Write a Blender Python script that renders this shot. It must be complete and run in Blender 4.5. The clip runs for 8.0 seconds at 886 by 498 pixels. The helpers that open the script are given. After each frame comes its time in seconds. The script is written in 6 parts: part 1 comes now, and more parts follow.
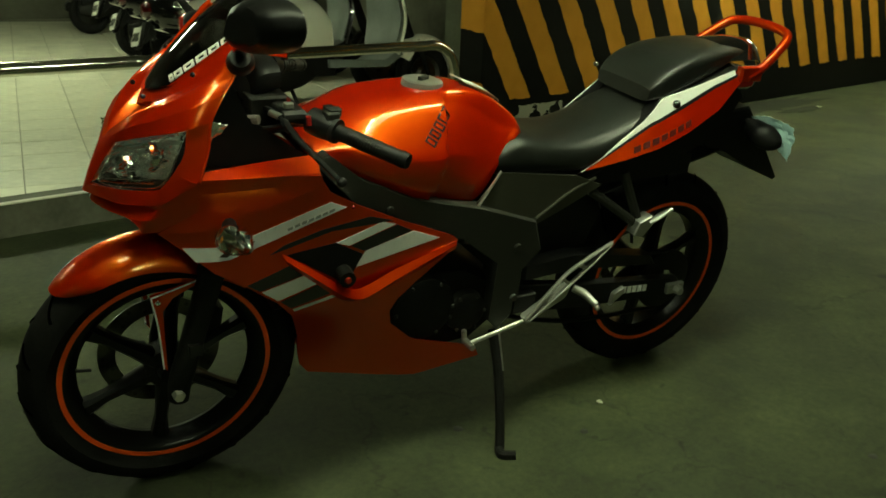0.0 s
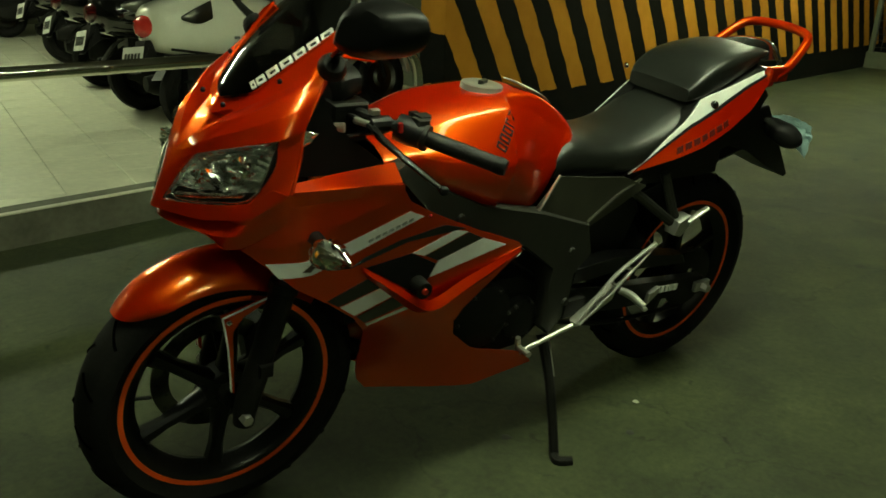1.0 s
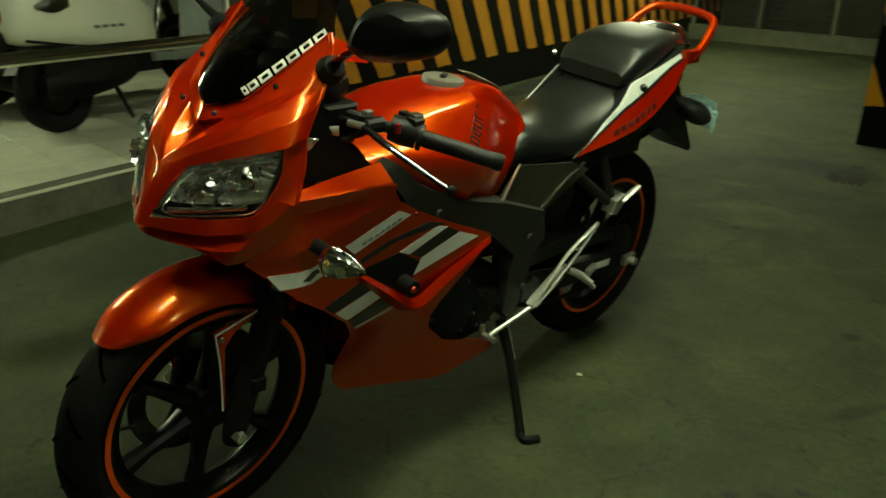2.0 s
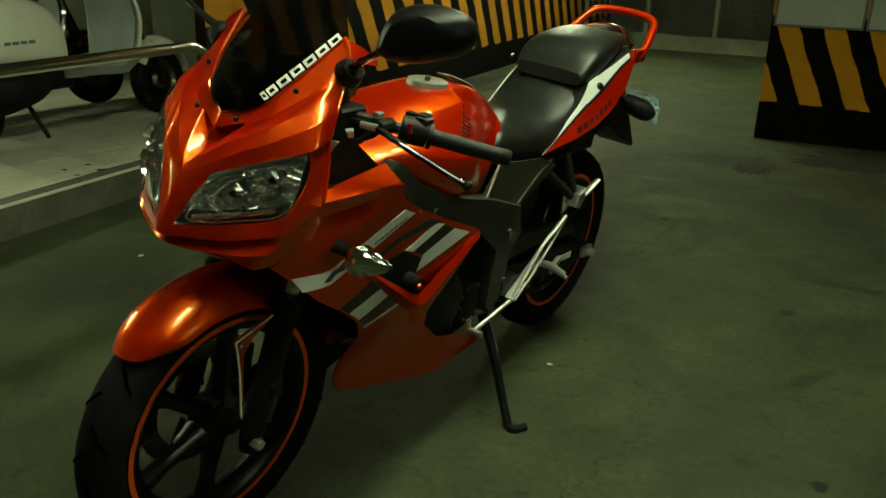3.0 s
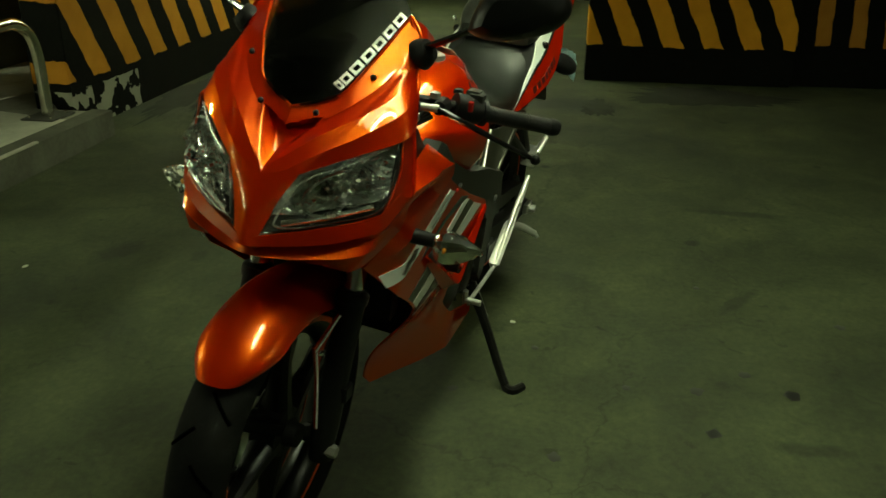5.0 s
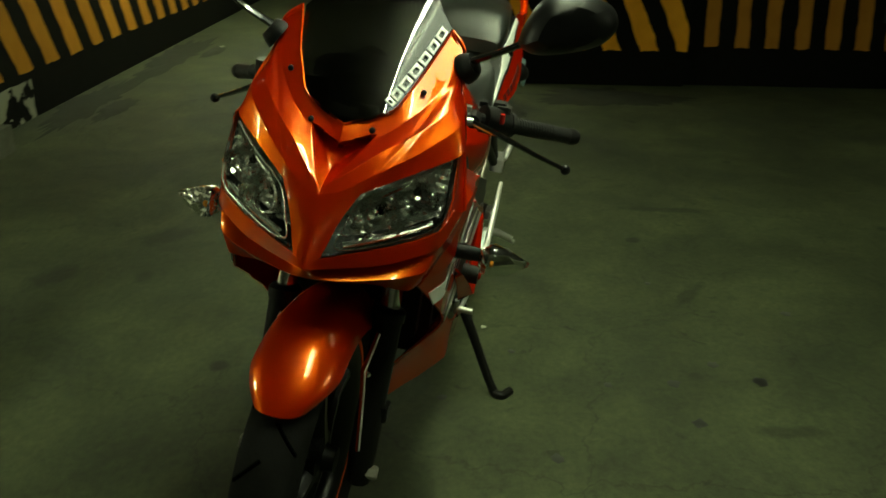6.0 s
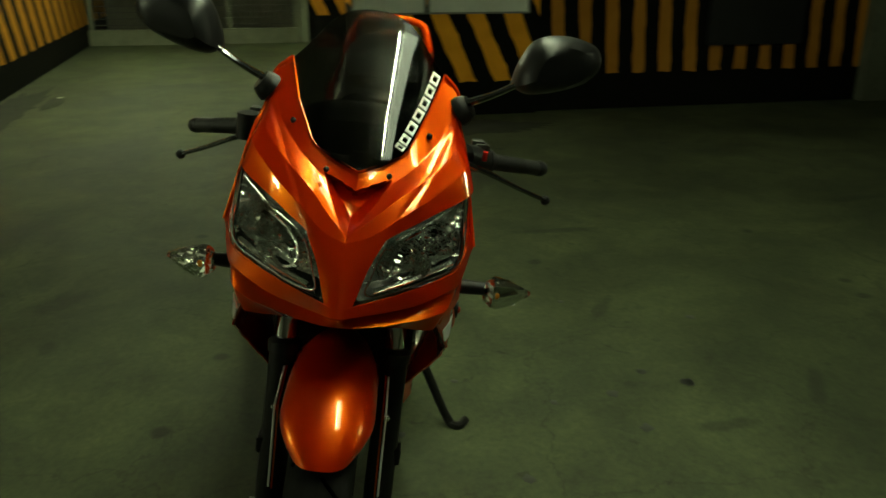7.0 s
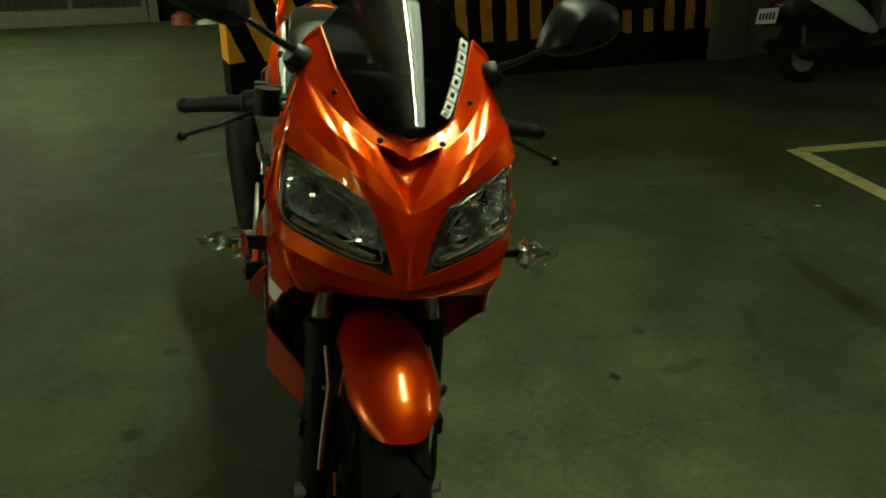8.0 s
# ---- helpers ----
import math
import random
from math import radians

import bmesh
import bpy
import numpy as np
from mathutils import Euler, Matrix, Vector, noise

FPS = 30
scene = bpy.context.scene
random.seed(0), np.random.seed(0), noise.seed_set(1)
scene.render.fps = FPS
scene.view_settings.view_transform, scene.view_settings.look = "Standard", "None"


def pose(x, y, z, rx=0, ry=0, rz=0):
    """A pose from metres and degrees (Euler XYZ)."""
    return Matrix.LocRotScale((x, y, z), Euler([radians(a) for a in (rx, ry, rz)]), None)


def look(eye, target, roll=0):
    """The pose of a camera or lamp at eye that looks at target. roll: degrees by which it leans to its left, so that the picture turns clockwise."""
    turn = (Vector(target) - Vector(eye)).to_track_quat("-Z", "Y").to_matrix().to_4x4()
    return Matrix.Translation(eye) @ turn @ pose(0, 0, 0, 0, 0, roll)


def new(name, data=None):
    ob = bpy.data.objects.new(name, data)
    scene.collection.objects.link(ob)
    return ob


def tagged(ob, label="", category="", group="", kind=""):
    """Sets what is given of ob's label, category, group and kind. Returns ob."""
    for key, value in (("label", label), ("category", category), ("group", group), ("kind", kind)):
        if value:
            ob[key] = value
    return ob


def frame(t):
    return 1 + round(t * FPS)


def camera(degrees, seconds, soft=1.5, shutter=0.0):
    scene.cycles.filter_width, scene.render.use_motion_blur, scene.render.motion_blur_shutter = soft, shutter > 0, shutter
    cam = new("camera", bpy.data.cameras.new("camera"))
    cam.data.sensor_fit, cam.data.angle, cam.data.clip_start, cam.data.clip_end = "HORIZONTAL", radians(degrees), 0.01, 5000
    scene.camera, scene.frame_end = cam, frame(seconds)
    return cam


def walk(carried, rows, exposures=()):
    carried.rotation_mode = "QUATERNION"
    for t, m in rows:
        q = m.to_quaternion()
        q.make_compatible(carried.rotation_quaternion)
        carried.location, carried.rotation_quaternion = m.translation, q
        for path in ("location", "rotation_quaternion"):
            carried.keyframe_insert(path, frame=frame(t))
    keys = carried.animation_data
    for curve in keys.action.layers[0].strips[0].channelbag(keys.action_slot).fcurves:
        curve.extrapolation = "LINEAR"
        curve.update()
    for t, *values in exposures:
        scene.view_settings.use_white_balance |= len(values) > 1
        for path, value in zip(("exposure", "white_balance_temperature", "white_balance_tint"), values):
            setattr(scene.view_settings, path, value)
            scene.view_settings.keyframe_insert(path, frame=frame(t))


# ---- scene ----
from mathutils.bvhtree import BVHTree

cam = camera(56.0, 8.0, shutter=0.5)
PATH = [
    (0, (-0.212, -1.628, 1.184), (0.643, 0.047, 0.503), 2.2),
    (0.5, (-0.359, -1.554, 1.175), (0.597, 0.056, 0.472), 1.9),
    (1, (-0.48, -1.426, 1.17), (0.556, 0.148, 0.5), 2.5),
    (1.5, (-0.584, -1.324, 1.189), (0.555, 0.17, 0.503), 3.1),
    (2, (-0.703, -1.238, 1.195), (0.623, 0.083, 0.49), 2.5),
    (2.2, (-0.754, -1.204, 1.207), (0.632, 0.053, 0.503), 3.0),
    (3.3, (-0.911, -1.043, 1.17), (0.615, 0.057, 0.49), 0.8),
    (3.5, (-0.919, -0.974, 1.178), (0.628, 0.081, 0.474), 0.4),
    (4, (-0.952, -0.893, 1.185), (0.656, 0.075, 0.495), 1.4),
    (4.5, (-1.011, -0.791, 1.189), (0.673, 0.024, 0.481), 0.7),
    (4.7, (-1.052, -0.738, 1.193), (0.648, 0.017, 0.459), 0.4),
    (5.8, (-1.17, -0.452, 1.214), (0.607, 0.047, 0.445), 1.9),
    (6, (-1.178, -0.393, 1.214), (0.627, 0.021, 0.46), 1.4),
    (6.5, (-1.208, -0.277, 1.225), (0.652, 0.009, 0.547), 1.6),
    (7, (-1.242, -0.123, 1.231), (0.64, -0.082, 0.555), 0.3),
    (7.5, (-1.297, 0.052, 1.238), (0.569, -0.176, 0.563), -0.5),
    (8, (-1.23, 0.187, 1.219), (0.603, -0.117, 0.49), -0.3),
]
walk(cam, [(t, look(eye, target, roll)) for t, eye, target, roll in PATH])

# ---- light ----
world = bpy.data.worlds.new("garage_dark")
world.use_nodes = True
world.node_tree.nodes["Background"].inputs["Color"].default_value = (0.55, 0.75, 0.45, 1)
world.node_tree.nodes["Background"].inputs["Strength"].default_value = 0.004
scene.world = world
scene.view_settings.exposure = 0.0
TUBE_POWER = 195.0

# ---- materials ----
def mat(name, base, rough=0.5, metal=0.0, coat=0.0, vary=0.0, scale=8.0, bump=0.0, bump_scale=60.0, rough_vary=0.0, trans=0.0, ior=1.45, second=None, spec=0.5):
    """A principled material with colour variation at two scales, roughness variation and bump."""
    m = bpy.data.materials.new(name)
    m.use_nodes = True
    nt = m.node_tree
    b = nt.nodes["Principled BSDF"]
    b.inputs["Base Color"].default_value = (*base, 1)
    b.inputs["Roughness"].default_value = rough
    b.inputs["Metallic"].default_value = metal
    b.inputs["Coat Weight"].default_value = coat
    b.inputs["Coat Roughness"].default_value = 0.04
    b.inputs["Transmission Weight"].default_value = trans
    b.inputs["IOR"].default_value = ior
    b.inputs["Specular IOR Level"].default_value = spec
    tc = nt.nodes.new("ShaderNodeTexCoord")
    if vary:
        n1 = nt.nodes.new("ShaderNodeTexNoise")
        n1.inputs["Scale"].default_value, n1.inputs["Detail"].default_value = scale, 6
        n2 = nt.nodes.new("ShaderNodeTexNoise")
        n2.inputs["Scale"].default_value, n2.inputs["Detail"].default_value = scale * 9, 4
        nt.links.new(tc.outputs["Object"], n1.inputs["Vector"])
        nt.links.new(tc.outputs["Object"], n2.inputs["Vector"])
        add = nt.nodes.new("ShaderNodeMath")
        add.operation = "MULTIPLY_ADD"
        nt.links.new(n2.outputs["Fac"], add.inputs[0])
        add.inputs[1].default_value = 0.4
        nt.links.new(n1.outputs["Fac"], add.inputs[2])
        ramp = nt.nodes.new("ShaderNodeValToRGB")
        ramp.color_ramp.elements[0].position, ramp.color_ramp.elements[1].position = 0.4, 1.0
        lo = second or tuple(c * (1 - vary) for c in base)
        hi = tuple(min(1, c * (1 + vary * 0.6)) for c in base)
        ramp.color_ramp.elements[0].color, ramp.color_ramp.elements[1].color = (*lo, 1), (*hi, 1)
        nt.links.new(add.outputs[0], ramp.inputs["Fac"])
        nt.links.new(ramp.outputs["Color"], b.inputs["Base Color"])
        if rough_vary:
            mr = nt.nodes.new("ShaderNodeMapRange")
            mr.inputs["To Min"].default_value, mr.inputs["To Max"].default_value = rough - rough_vary, rough + rough_vary
            nt.links.new(n1.outputs["Fac"], mr.inputs["Value"])
            nt.links.new(mr.outputs["Result"], b.inputs["Roughness"])
    if bump:
        n3 = nt.nodes.new("ShaderNodeTexNoise")
        n3.inputs["Scale"].default_value, n3.inputs["Detail"].default_value = bump_scale, 5
        nt.links.new(tc.outputs["Object"], n3.inputs["Vector"])
        bp = nt.nodes.new("ShaderNodeBump")
        bp.inputs["Strength"].default_value, bp.inputs["Distance"].default_value = bump, 0.002
        nt.links.new(n3.outputs["Fac"], bp.inputs["Height"])
        nt.links.new(bp.outputs["Normal"], b.inputs["Normal"])
    return m


def glow(name, colour, power):
    m = mat(name, (0.8, 0.8, 0.8))
    m.node_tree.nodes["Principled BSDF"].inputs["Emission Color"].default_value = (*colour, 1)
    m.node_tree.nodes["Principled BSDF"].inputs["Emission Strength"].default_value = power
    return m


def concrete_floor():
    """Worn grey-green concrete: broad stains, dark oil spots, fine cracks and grain."""
    m = mat("floor_concrete", (0.2, 0.2, 0.15), 0.75)
    nt = m.node_tree
    b = nt.nodes["Principled BSDF"]
    tc = nt.nodes.new("ShaderNodeTexCoord")

    def tex(kind, **kw):
        n = nt.nodes.new(kind)
        nt.links.new(tc.outputs["Object"], n.inputs["Vector"])
        for k, v in kw.items():
            n.inputs[k].default_value = v
        return n

    def ramp(src, a, b2, ca, cb):
        r = nt.nodes.new("ShaderNodeValToRGB")
        r.color_ramp.elements[0].position, r.color_ramp.elements[1].position = a, b2
        r.color_ramp.elements[0].color, r.color_ramp.elements[1].color = (*ca, 1), (*cb, 1)
        nt.links.new(src, r.inputs["Fac"])
        return r.outputs["Color"]

    def mult(x, y):
        n = nt.nodes.new("ShaderNodeMix")
        n.data_type, n.blend_type = "RGBA", "MULTIPLY"
        n.inputs["Factor"].default_value = 1
        nt.links.new(x, n.inputs["A"])
        nt.links.new(y, n.inputs["B"])
        return n.outputs["Result"]

    broad = tex("ShaderNodeTexNoise", Scale=1.1, Detail=7, Roughness=0.65, Distortion=0.4)
    grain = tex("ShaderNodeTexNoise", Scale=45, Detail=6, Roughness=0.7)
    mid = tex("ShaderNodeTexNoise", Scale=6, Detail=5, Roughness=0.6, Distortion=0.3)
    spots = tex("ShaderNodeTexVoronoi", Scale=2.3, Randomness=1.0)
    smear = tex("ShaderNodeTexNoise", Scale=2.6, Detail=8, Roughness=0.7, Distortion=0.5)
    blur = tex("ShaderNodeTexNoise", Scale=11, Detail=6, Roughness=0.7, Distortion=0.3)
    cracks = tex("ShaderNodeTexVoronoi", Scale=1.3, Randomness=1.0)
    cracks.feature = "DISTANCE_TO_EDGE"
    wob = nt.nodes.new("ShaderNodeVectorMath")
    wob.operation = "MULTIPLY_ADD"
    nt.links.new(mid.outputs["Color"], wob.inputs[0])
    wob.inputs[1].default_value = (0.25, 0.25, 0)
    nt.links.new(tc.outputs["Object"], wob.inputs[2])
    nt.links.new(wob.outputs[0], cracks.inputs["Vector"])
    col = ramp(broad.outputs["Fac"], 0.3, 0.7, (0.0238, 0.0315, 0.0132), (0.077, 0.0915, 0.0395))
    col = mult(col, ramp(mid.outputs["Fac"], 0.25, 0.7, (0.78, 0.78, 0.76), (1.05, 1.05, 1.05)))
    col = mult(col, ramp(smear.outputs["Fac"], 0.36, 0.62, (0.6, 0.6, 0.58), (1.12, 1.12, 1.09)))
    col = mult(col, ramp(grain.outputs["Fac"], 0.3, 0.7, (0.66, 0.66, 0.66), (1.22, 1.22, 1.2)))
    col = mult(col, ramp(spots.outputs["Distance"], 0.045, 0.085, (0.35, 0.35, 0.36), (1, 1, 1)))
    flecks = tex("ShaderNodeTexVoronoi", Scale=7.5, Randomness=1.0)
    nt.links.new(wob.outputs[0], flecks.inputs["Vector"])
    col = mult(col, ramp(flecks.outputs["Distance"], 0.05, 0.12, (0.55, 0.55, 0.55), (1, 1, 1)))
    col = mult(col, ramp(cracks.outputs["Distance"], 0.0, 0.006, (0.62, 0.6, 0.58), (1, 1, 1)))
    # stains, scuffs and worn pale patches: centre, turn, half length, half width, tone
    for cu, cv, turn, half, wide, tone in (
            (4.27, -0.42, 92, 0.4, 0.17, 0.4), (3.08, -0.4, 90, 0.27, 0.22, 1.5), (3.56, -0.02, 96, 0.32, 0.045, 1.4), (1.36, -1.0, -37, 0.13, 0.028, 0.5),
            (2.25, -1.15, 88, 0.23, 0.035, 0.45), (0.545, -1.03, 92, 0.1, 0.03, 0.5), (0.69, -1.41, 150, 0.13, 0.028, 0.5), (0.75, -1.86, 165, 0.42, 0.055, 0.4),
            (2.44, -2.9, 98, 0.17, 0.045, 0.45), (1.42, 1.21, -20, 0.12, 0.07, 0.4), (1.83, 0.93, -50, 0.15, 0.075, 0.45), (1.43, 0.9, 20, 0.06, 0.035, 0.5)):
        spot = nt.nodes.new("ShaderNodeMapping")
        spot.vector_type = "TEXTURE"
        spot.inputs["Location"].default_value = (cu, cv, 0)
        spot.inputs["Rotation"].default_value = (0, 0, math.radians(turn))
        spot.inputs["Scale"].default_value = (half, wide, 50)
        nt.links.new(tc.outputs["Object"], spot.inputs["Vector"])
        far = nt.nodes.new("ShaderNodeVectorMath")
        far.operation = "LENGTH"
        nt.links.new(spot.outputs[0], far.inputs[0])
        ragged = nt.nodes.new("ShaderNodeMath")
        ragged.operation = "MULTIPLY_ADD"
        nt.links.new(blur.outputs["Fac"], ragged.inputs[0])
        ragged.inputs[1].default_value = 1.6
        nt.links.new(far.outputs["Value"], ragged.inputs[2])
        half_tone = nt.nodes.new("ShaderNodeMath")
        half_tone.operation = "MULTIPLY"
        half_tone.inputs[1].default_value = 0.5
        nt.links.new(ragged.outputs[0], half_tone.inputs[0])
        col = mult(col, ramp(half_tone.outputs[0], 0.68, 1.0, (tone,) * 3, (1, 1, 1)))
    nt.links.new(col, b.inputs["Base Color"])
    mr = nt.nodes.new("ShaderNodeMapRange")
    mr.inputs["To Min"].default_value, mr.inputs["To Max"].default_value = 0.62, 0.92
    nt.links.new(broad.outputs["Fac"], mr.inputs["Value"])
    nt.links.new(mr.outputs["Result"], b.inputs["Roughness"])
    bp = nt.nodes.new("ShaderNodeBump")
    bp.inputs["Strength"].default_value, bp.inputs["Distance"].default_value = 0.35, 0.004
    nt.links.new(grain.outputs["Fac"], bp.inputs["Height"])
    nt.links.new(bp.outputs["Normal"], b.inputs["Normal"])
    return m


def hazard_paint(name, axis, period, slope, phase, base_z, share=0.5, yellow_level=1.0, scuffs=False):
    """Yellow and black warning stripes painted on rough plaster, black up to base_z, chipped; the yellow is scaled wall
    by wall.
    """
    m = mat(name, (0.02, 0.02, 0.02), 0.7, spec=0.08)
    nt = m.node_tree
    b = nt.nodes["Principled BSDF"]
    tc = nt.nodes.new("ShaderNodeTexCoord")
    sep = nt.nodes.new("ShaderNodeSeparateXYZ")
    nt.links.new(tc.outputs["Object"], sep.inputs[0])
    rough_edge = nt.nodes.new("ShaderNodeTexNoise")
    rough_edge.inputs["Scale"].default_value, rough_edge.inputs["Detail"].default_value = 7, 6
    nt.links.new(tc.outputs["Object"], rough_edge.inputs["Vector"])

    def op(kind, x, y, z=None):
        n = nt.nodes.new("ShaderNodeMath")
        n.operation = kind
        for i, v in enumerate((x, y) if z is None else (x, y, z)):
            if isinstance(v, (int, float)):
                n.inputs[i].default_value = v
            else:
                nt.links.new(v, n.inputs[i])
        return n.outputs[0]

    along = sep.outputs[axis]
    wob = op("MULTIPLY_ADD", rough_edge.outputs["Fac"], 0.05, -0.025)
    s = op("MULTIPLY_ADD", sep.outputs["Z"], slope, along)
    s = op("ADD", s, wob)
    s = op("ADD", s, -phase + period * share / 2)
    s = op("FRACT", op("DIVIDE", s, period), 0)
    yellow = op("LESS_THAN", s, share)
    above = op("GREATER_THAN", op("ADD", sep.outputs["Z"], wob), base_z)
    yellow = op("MULTIPLY", yellow, above)
    chip = nt.nodes.new("ShaderNodeTexNoise")
    chip.inputs["Scale"].default_value, chip.inputs["Detail"].default_value, chip.inputs["Roughness"].default_value = 16, 8, 0.7
    nt.links.new(tc.outputs["Object"], chip.inputs["Vector"])
    worn = op("GREATER_THAN", chip.outputs["Fac"], 0.67)
    tone = nt.nodes.new("ShaderNodeValToRGB")
    tone.color_ramp.elements[0].color, tone.color_ramp.elements[1].color = (0.5 * yellow_level, 0.2 * yellow_level, 0.012, 1), (0.75 * yellow_level, 0.33 * yellow_level, 0.03, 1)
    nt.links.new(rough_edge.outputs["Fac"], tone.inputs["Fac"])
    dark = nt.nodes.new("ShaderNodeValToRGB")
    dark.color_ramp.elements[0].color, dark.color_ramp.elements[1].color = (0.002, 0.002, 0.0016, 1), (0.007, 0.007, 0.005, 1)
    nt.links.new(chip.outputs["Fac"], dark.inputs["Fac"])
    mix = nt.nodes.new("ShaderNodeMix")
    mix.data_type = "RGBA"
    nt.links.new(yellow, mix.inputs["Factor"])
    nt.links.new(dark.outputs["Color"], mix.inputs["A"])
    nt.links.new(tone.outputs["Color"], mix.inputs["B"])
    mix2 = nt.nodes.new("ShaderNodeMix")
    mix2.data_type = "RGBA"
    nt.links.new(op("MULTIPLY", worn, 0.16), mix2.inputs["Factor"])
    nt.links.new(mix.outputs["Result"], mix2.inputs["A"])
    mix2.inputs["B"].default_value = (0.09, 0.08, 0.05, 1)
    last = mix2.outputs["Result"]
    if scuffs:
        # bare pale plaster where the paint has come off low down at the wall's end
        flake = op("GREATER_THAN", rough_edge.outputs["Fac"], 0.5)
        flake = op("MULTIPLY", flake, op("LESS_THAN", op("ADD", sep.outputs["Z"], wob), 0.23))
        flake = op("MULTIPLY", flake, op("LESS_THAN", op("ADD", along, wob), 3.75))
        mix3 = nt.nodes.new("ShaderNodeMix")
        mix3.data_type = "RGBA"
        nt.links.new(flake, mix3.inputs["Factor"])
        nt.links.new(last, mix3.inputs["A"])
        mix3.inputs["B"].default_value = (0.3, 0.3, 0.23, 1)
        last = mix3.outputs["Result"]
    nt.links.new(last, b.inputs["Base Color"])
    bp = nt.nodes.new("ShaderNodeBump")
    bp.inputs["Strength"].default_value, bp.inputs["Distance"].default_value = 0.4, 0.004
    nt.links.new(chip.outputs["Fac"], bp.inputs["Height"])
    nt.links.new(bp.outputs["Normal"], b.inputs["Normal"])
    return m


M_FLOOR = concrete_floor()
M_CEIL = mat("ceiling_concrete", (0.09, 0.09, 0.075), 0.9, vary=0.4, scale=1.5, bump=0.3)
M_WALL = mat("plaster_grey", (0.12, 0.12, 0.09), 0.85, vary=0.4, scale=2, bump=0.4)
M_KERB = mat("kerb_concrete", (0.11, 0.11, 0.08), 0.8, vary=0.5, scale=5, bump=0.5)
M_TILE = mat("beige_tile", (0.68, 0.665, 0.54), 0.4, vary=0.32, scale=3, bump=0.08, rough_vary=0.1)
M_GROUT = mat("tile_grout", (0.3, 0.29, 0.23), 0.9, vary=0.3)
M_STEEL = mat("brushed_stainless", (0.8, 0.78, 0.68), 0.16, 1.0, vary=0.06, scale=3, rough_vary=0.02)
M_COLUMN = mat("green_grey_paint", (0.1, 0.11, 0.075), 0.7, vary=0.4, scale=3, bump=0.3)
M_PANEL = mat("pale_grey_board", (0.6, 0.63, 0.55), 0.5, vary=0.15, scale=4)
M_PANEL_EDGE = mat("board_edge", (0.2, 0.21, 0.18), 0.5, vary=0.2)
M_LINE = mat("yellow_line_paint", (0.48, 0.42, 0.2), 0.75, vary=0.35, scale=14, bump=0.3)
M_BLACKBOX = mat("black_enamel", (0.01, 0.01, 0.01), 0.4, vary=0.3)
M_TUBE = glow("lamp_tube", (0.87, 1.0, 0.59), TUBE_POWER * 1.35)
M_TUBE_NEAR = glow("near_lamp_tube", (0.87, 1.0, 0.59), TUBE_POWER * 0.82)
# serves the passage lamps and one added fill lamp
M_TUBE_PASSAGE_FILL = glow("passage_and_fill_tube", (0.87, 1.0, 0.59), TUBE_POWER * 0.85)
# weak tubes of two added fill lamps
M_TUBE_FILL = glow("fill_lamp_tube", (0.87, 1.0, 0.59), TUBE_POWER * 0.3)
M_STRIP_GLOW = glow("lamp_strip_glow", (0.85, 1.0, 0.65), 7.5)
M_LAMP_BODY = mat("lamp_enamel", (0.8, 0.8, 0.76), 0.5)
M_GATE = mat("gate_paint", (0.15, 0.165, 0.11), 0.5, vary=0.3)
M_GATE_DARK = mat("gate_mesh_dark", (0.05, 0.05, 0.04), 0.6, vary=0.3)
# each wall's yellow is scaled up or down to stand for its light
M_HAZ_N = hazard_paint("warning_stripes_passage", "X", 0.376, 0.6, 4.25, 0.275, yellow_level=0.78, scuffs=True)
M_HAZ_P = hazard_paint("warning_stripes_pillar", "Y", 0.285, -0.45, -1.0, 0.26, yellow_level=1.2)
M_HAZ_F = hazard_paint("warning_stripes_far", "Y", 0.34, -0.45, -1.0, 0.36, yellow_level=0.9)
M_HAZ_E = hazard_paint("warning_stripes_recess", "Y", 0.231, -0.06, -2.24, 0.29, 0.46, yellow_level=0.6)

def pearl_paint():
    """Candy paint: deep red ground, red-orange metallic and golden pearl flakes under clear lacquer."""
    m = mat("pearl_orange_paint", (0.39, 0.005, 0.0001), 0.45, coat=1.0, vary=0.06, scale=40, spec=0.0)
    nt = m.node_tree
    ground = nt.nodes["Principled BSDF"]
    ground.inputs["Coat IOR"].default_value = 1.5
    ground.inputs["Coat Roughness"].default_value = 0.015
    last = ground.outputs[0]
    for colour, rough, share in (((0.9, 0.02, 0.0006, 1), 0.42, 0.26), ((0.98, 0.38, 0.015, 1), 0.32, 0.15)):
        layer = nt.nodes.new("ShaderNodeBsdfPrincipled")
        for name, value in (("Base Color", colour), ("Specular Tint", colour), ("Metallic", 1.0), ("Roughness", rough), ("Coat Weight", 1.0), ("Coat Roughness", 0.015), ("Coat IOR", 1.5)):
            layer.inputs[name].default_value = value
        mix = nt.nodes.new("ShaderNodeMixShader")
        mix.inputs[0].default_value = share
        nt.links.new(last, mix.inputs[1])
        nt.links.new(layer.outputs[0], mix.inputs[2])
        last = mix.outputs[0]
    nt.links.new(last, nt.nodes["Material Output"].inputs["Surface"])
    return m


M_PAINT = pearl_paint()
M_WHITE = mat("white_decal", (0.84, 0.86, 0.82), 0.35, coat=0.5, vary=0.1, scale=30)
M_DECAL_BLACK = mat("black_decal", (0.012, 0.011, 0.01), 0.35, coat=0.5)
M_DECAL_PALE = mat("pale_grey_decal", (0.3, 0.31, 0.29), 0.4, vary=0.3, scale=60)
M_DECAL_RED = mat("dark_red_decal", (0.09, 0.006, 0.001), 0.4, coat=0.5)
M_DECAL_GREY = mat("faded_black_decal", (0.05, 0.03, 0.02), 0.4)
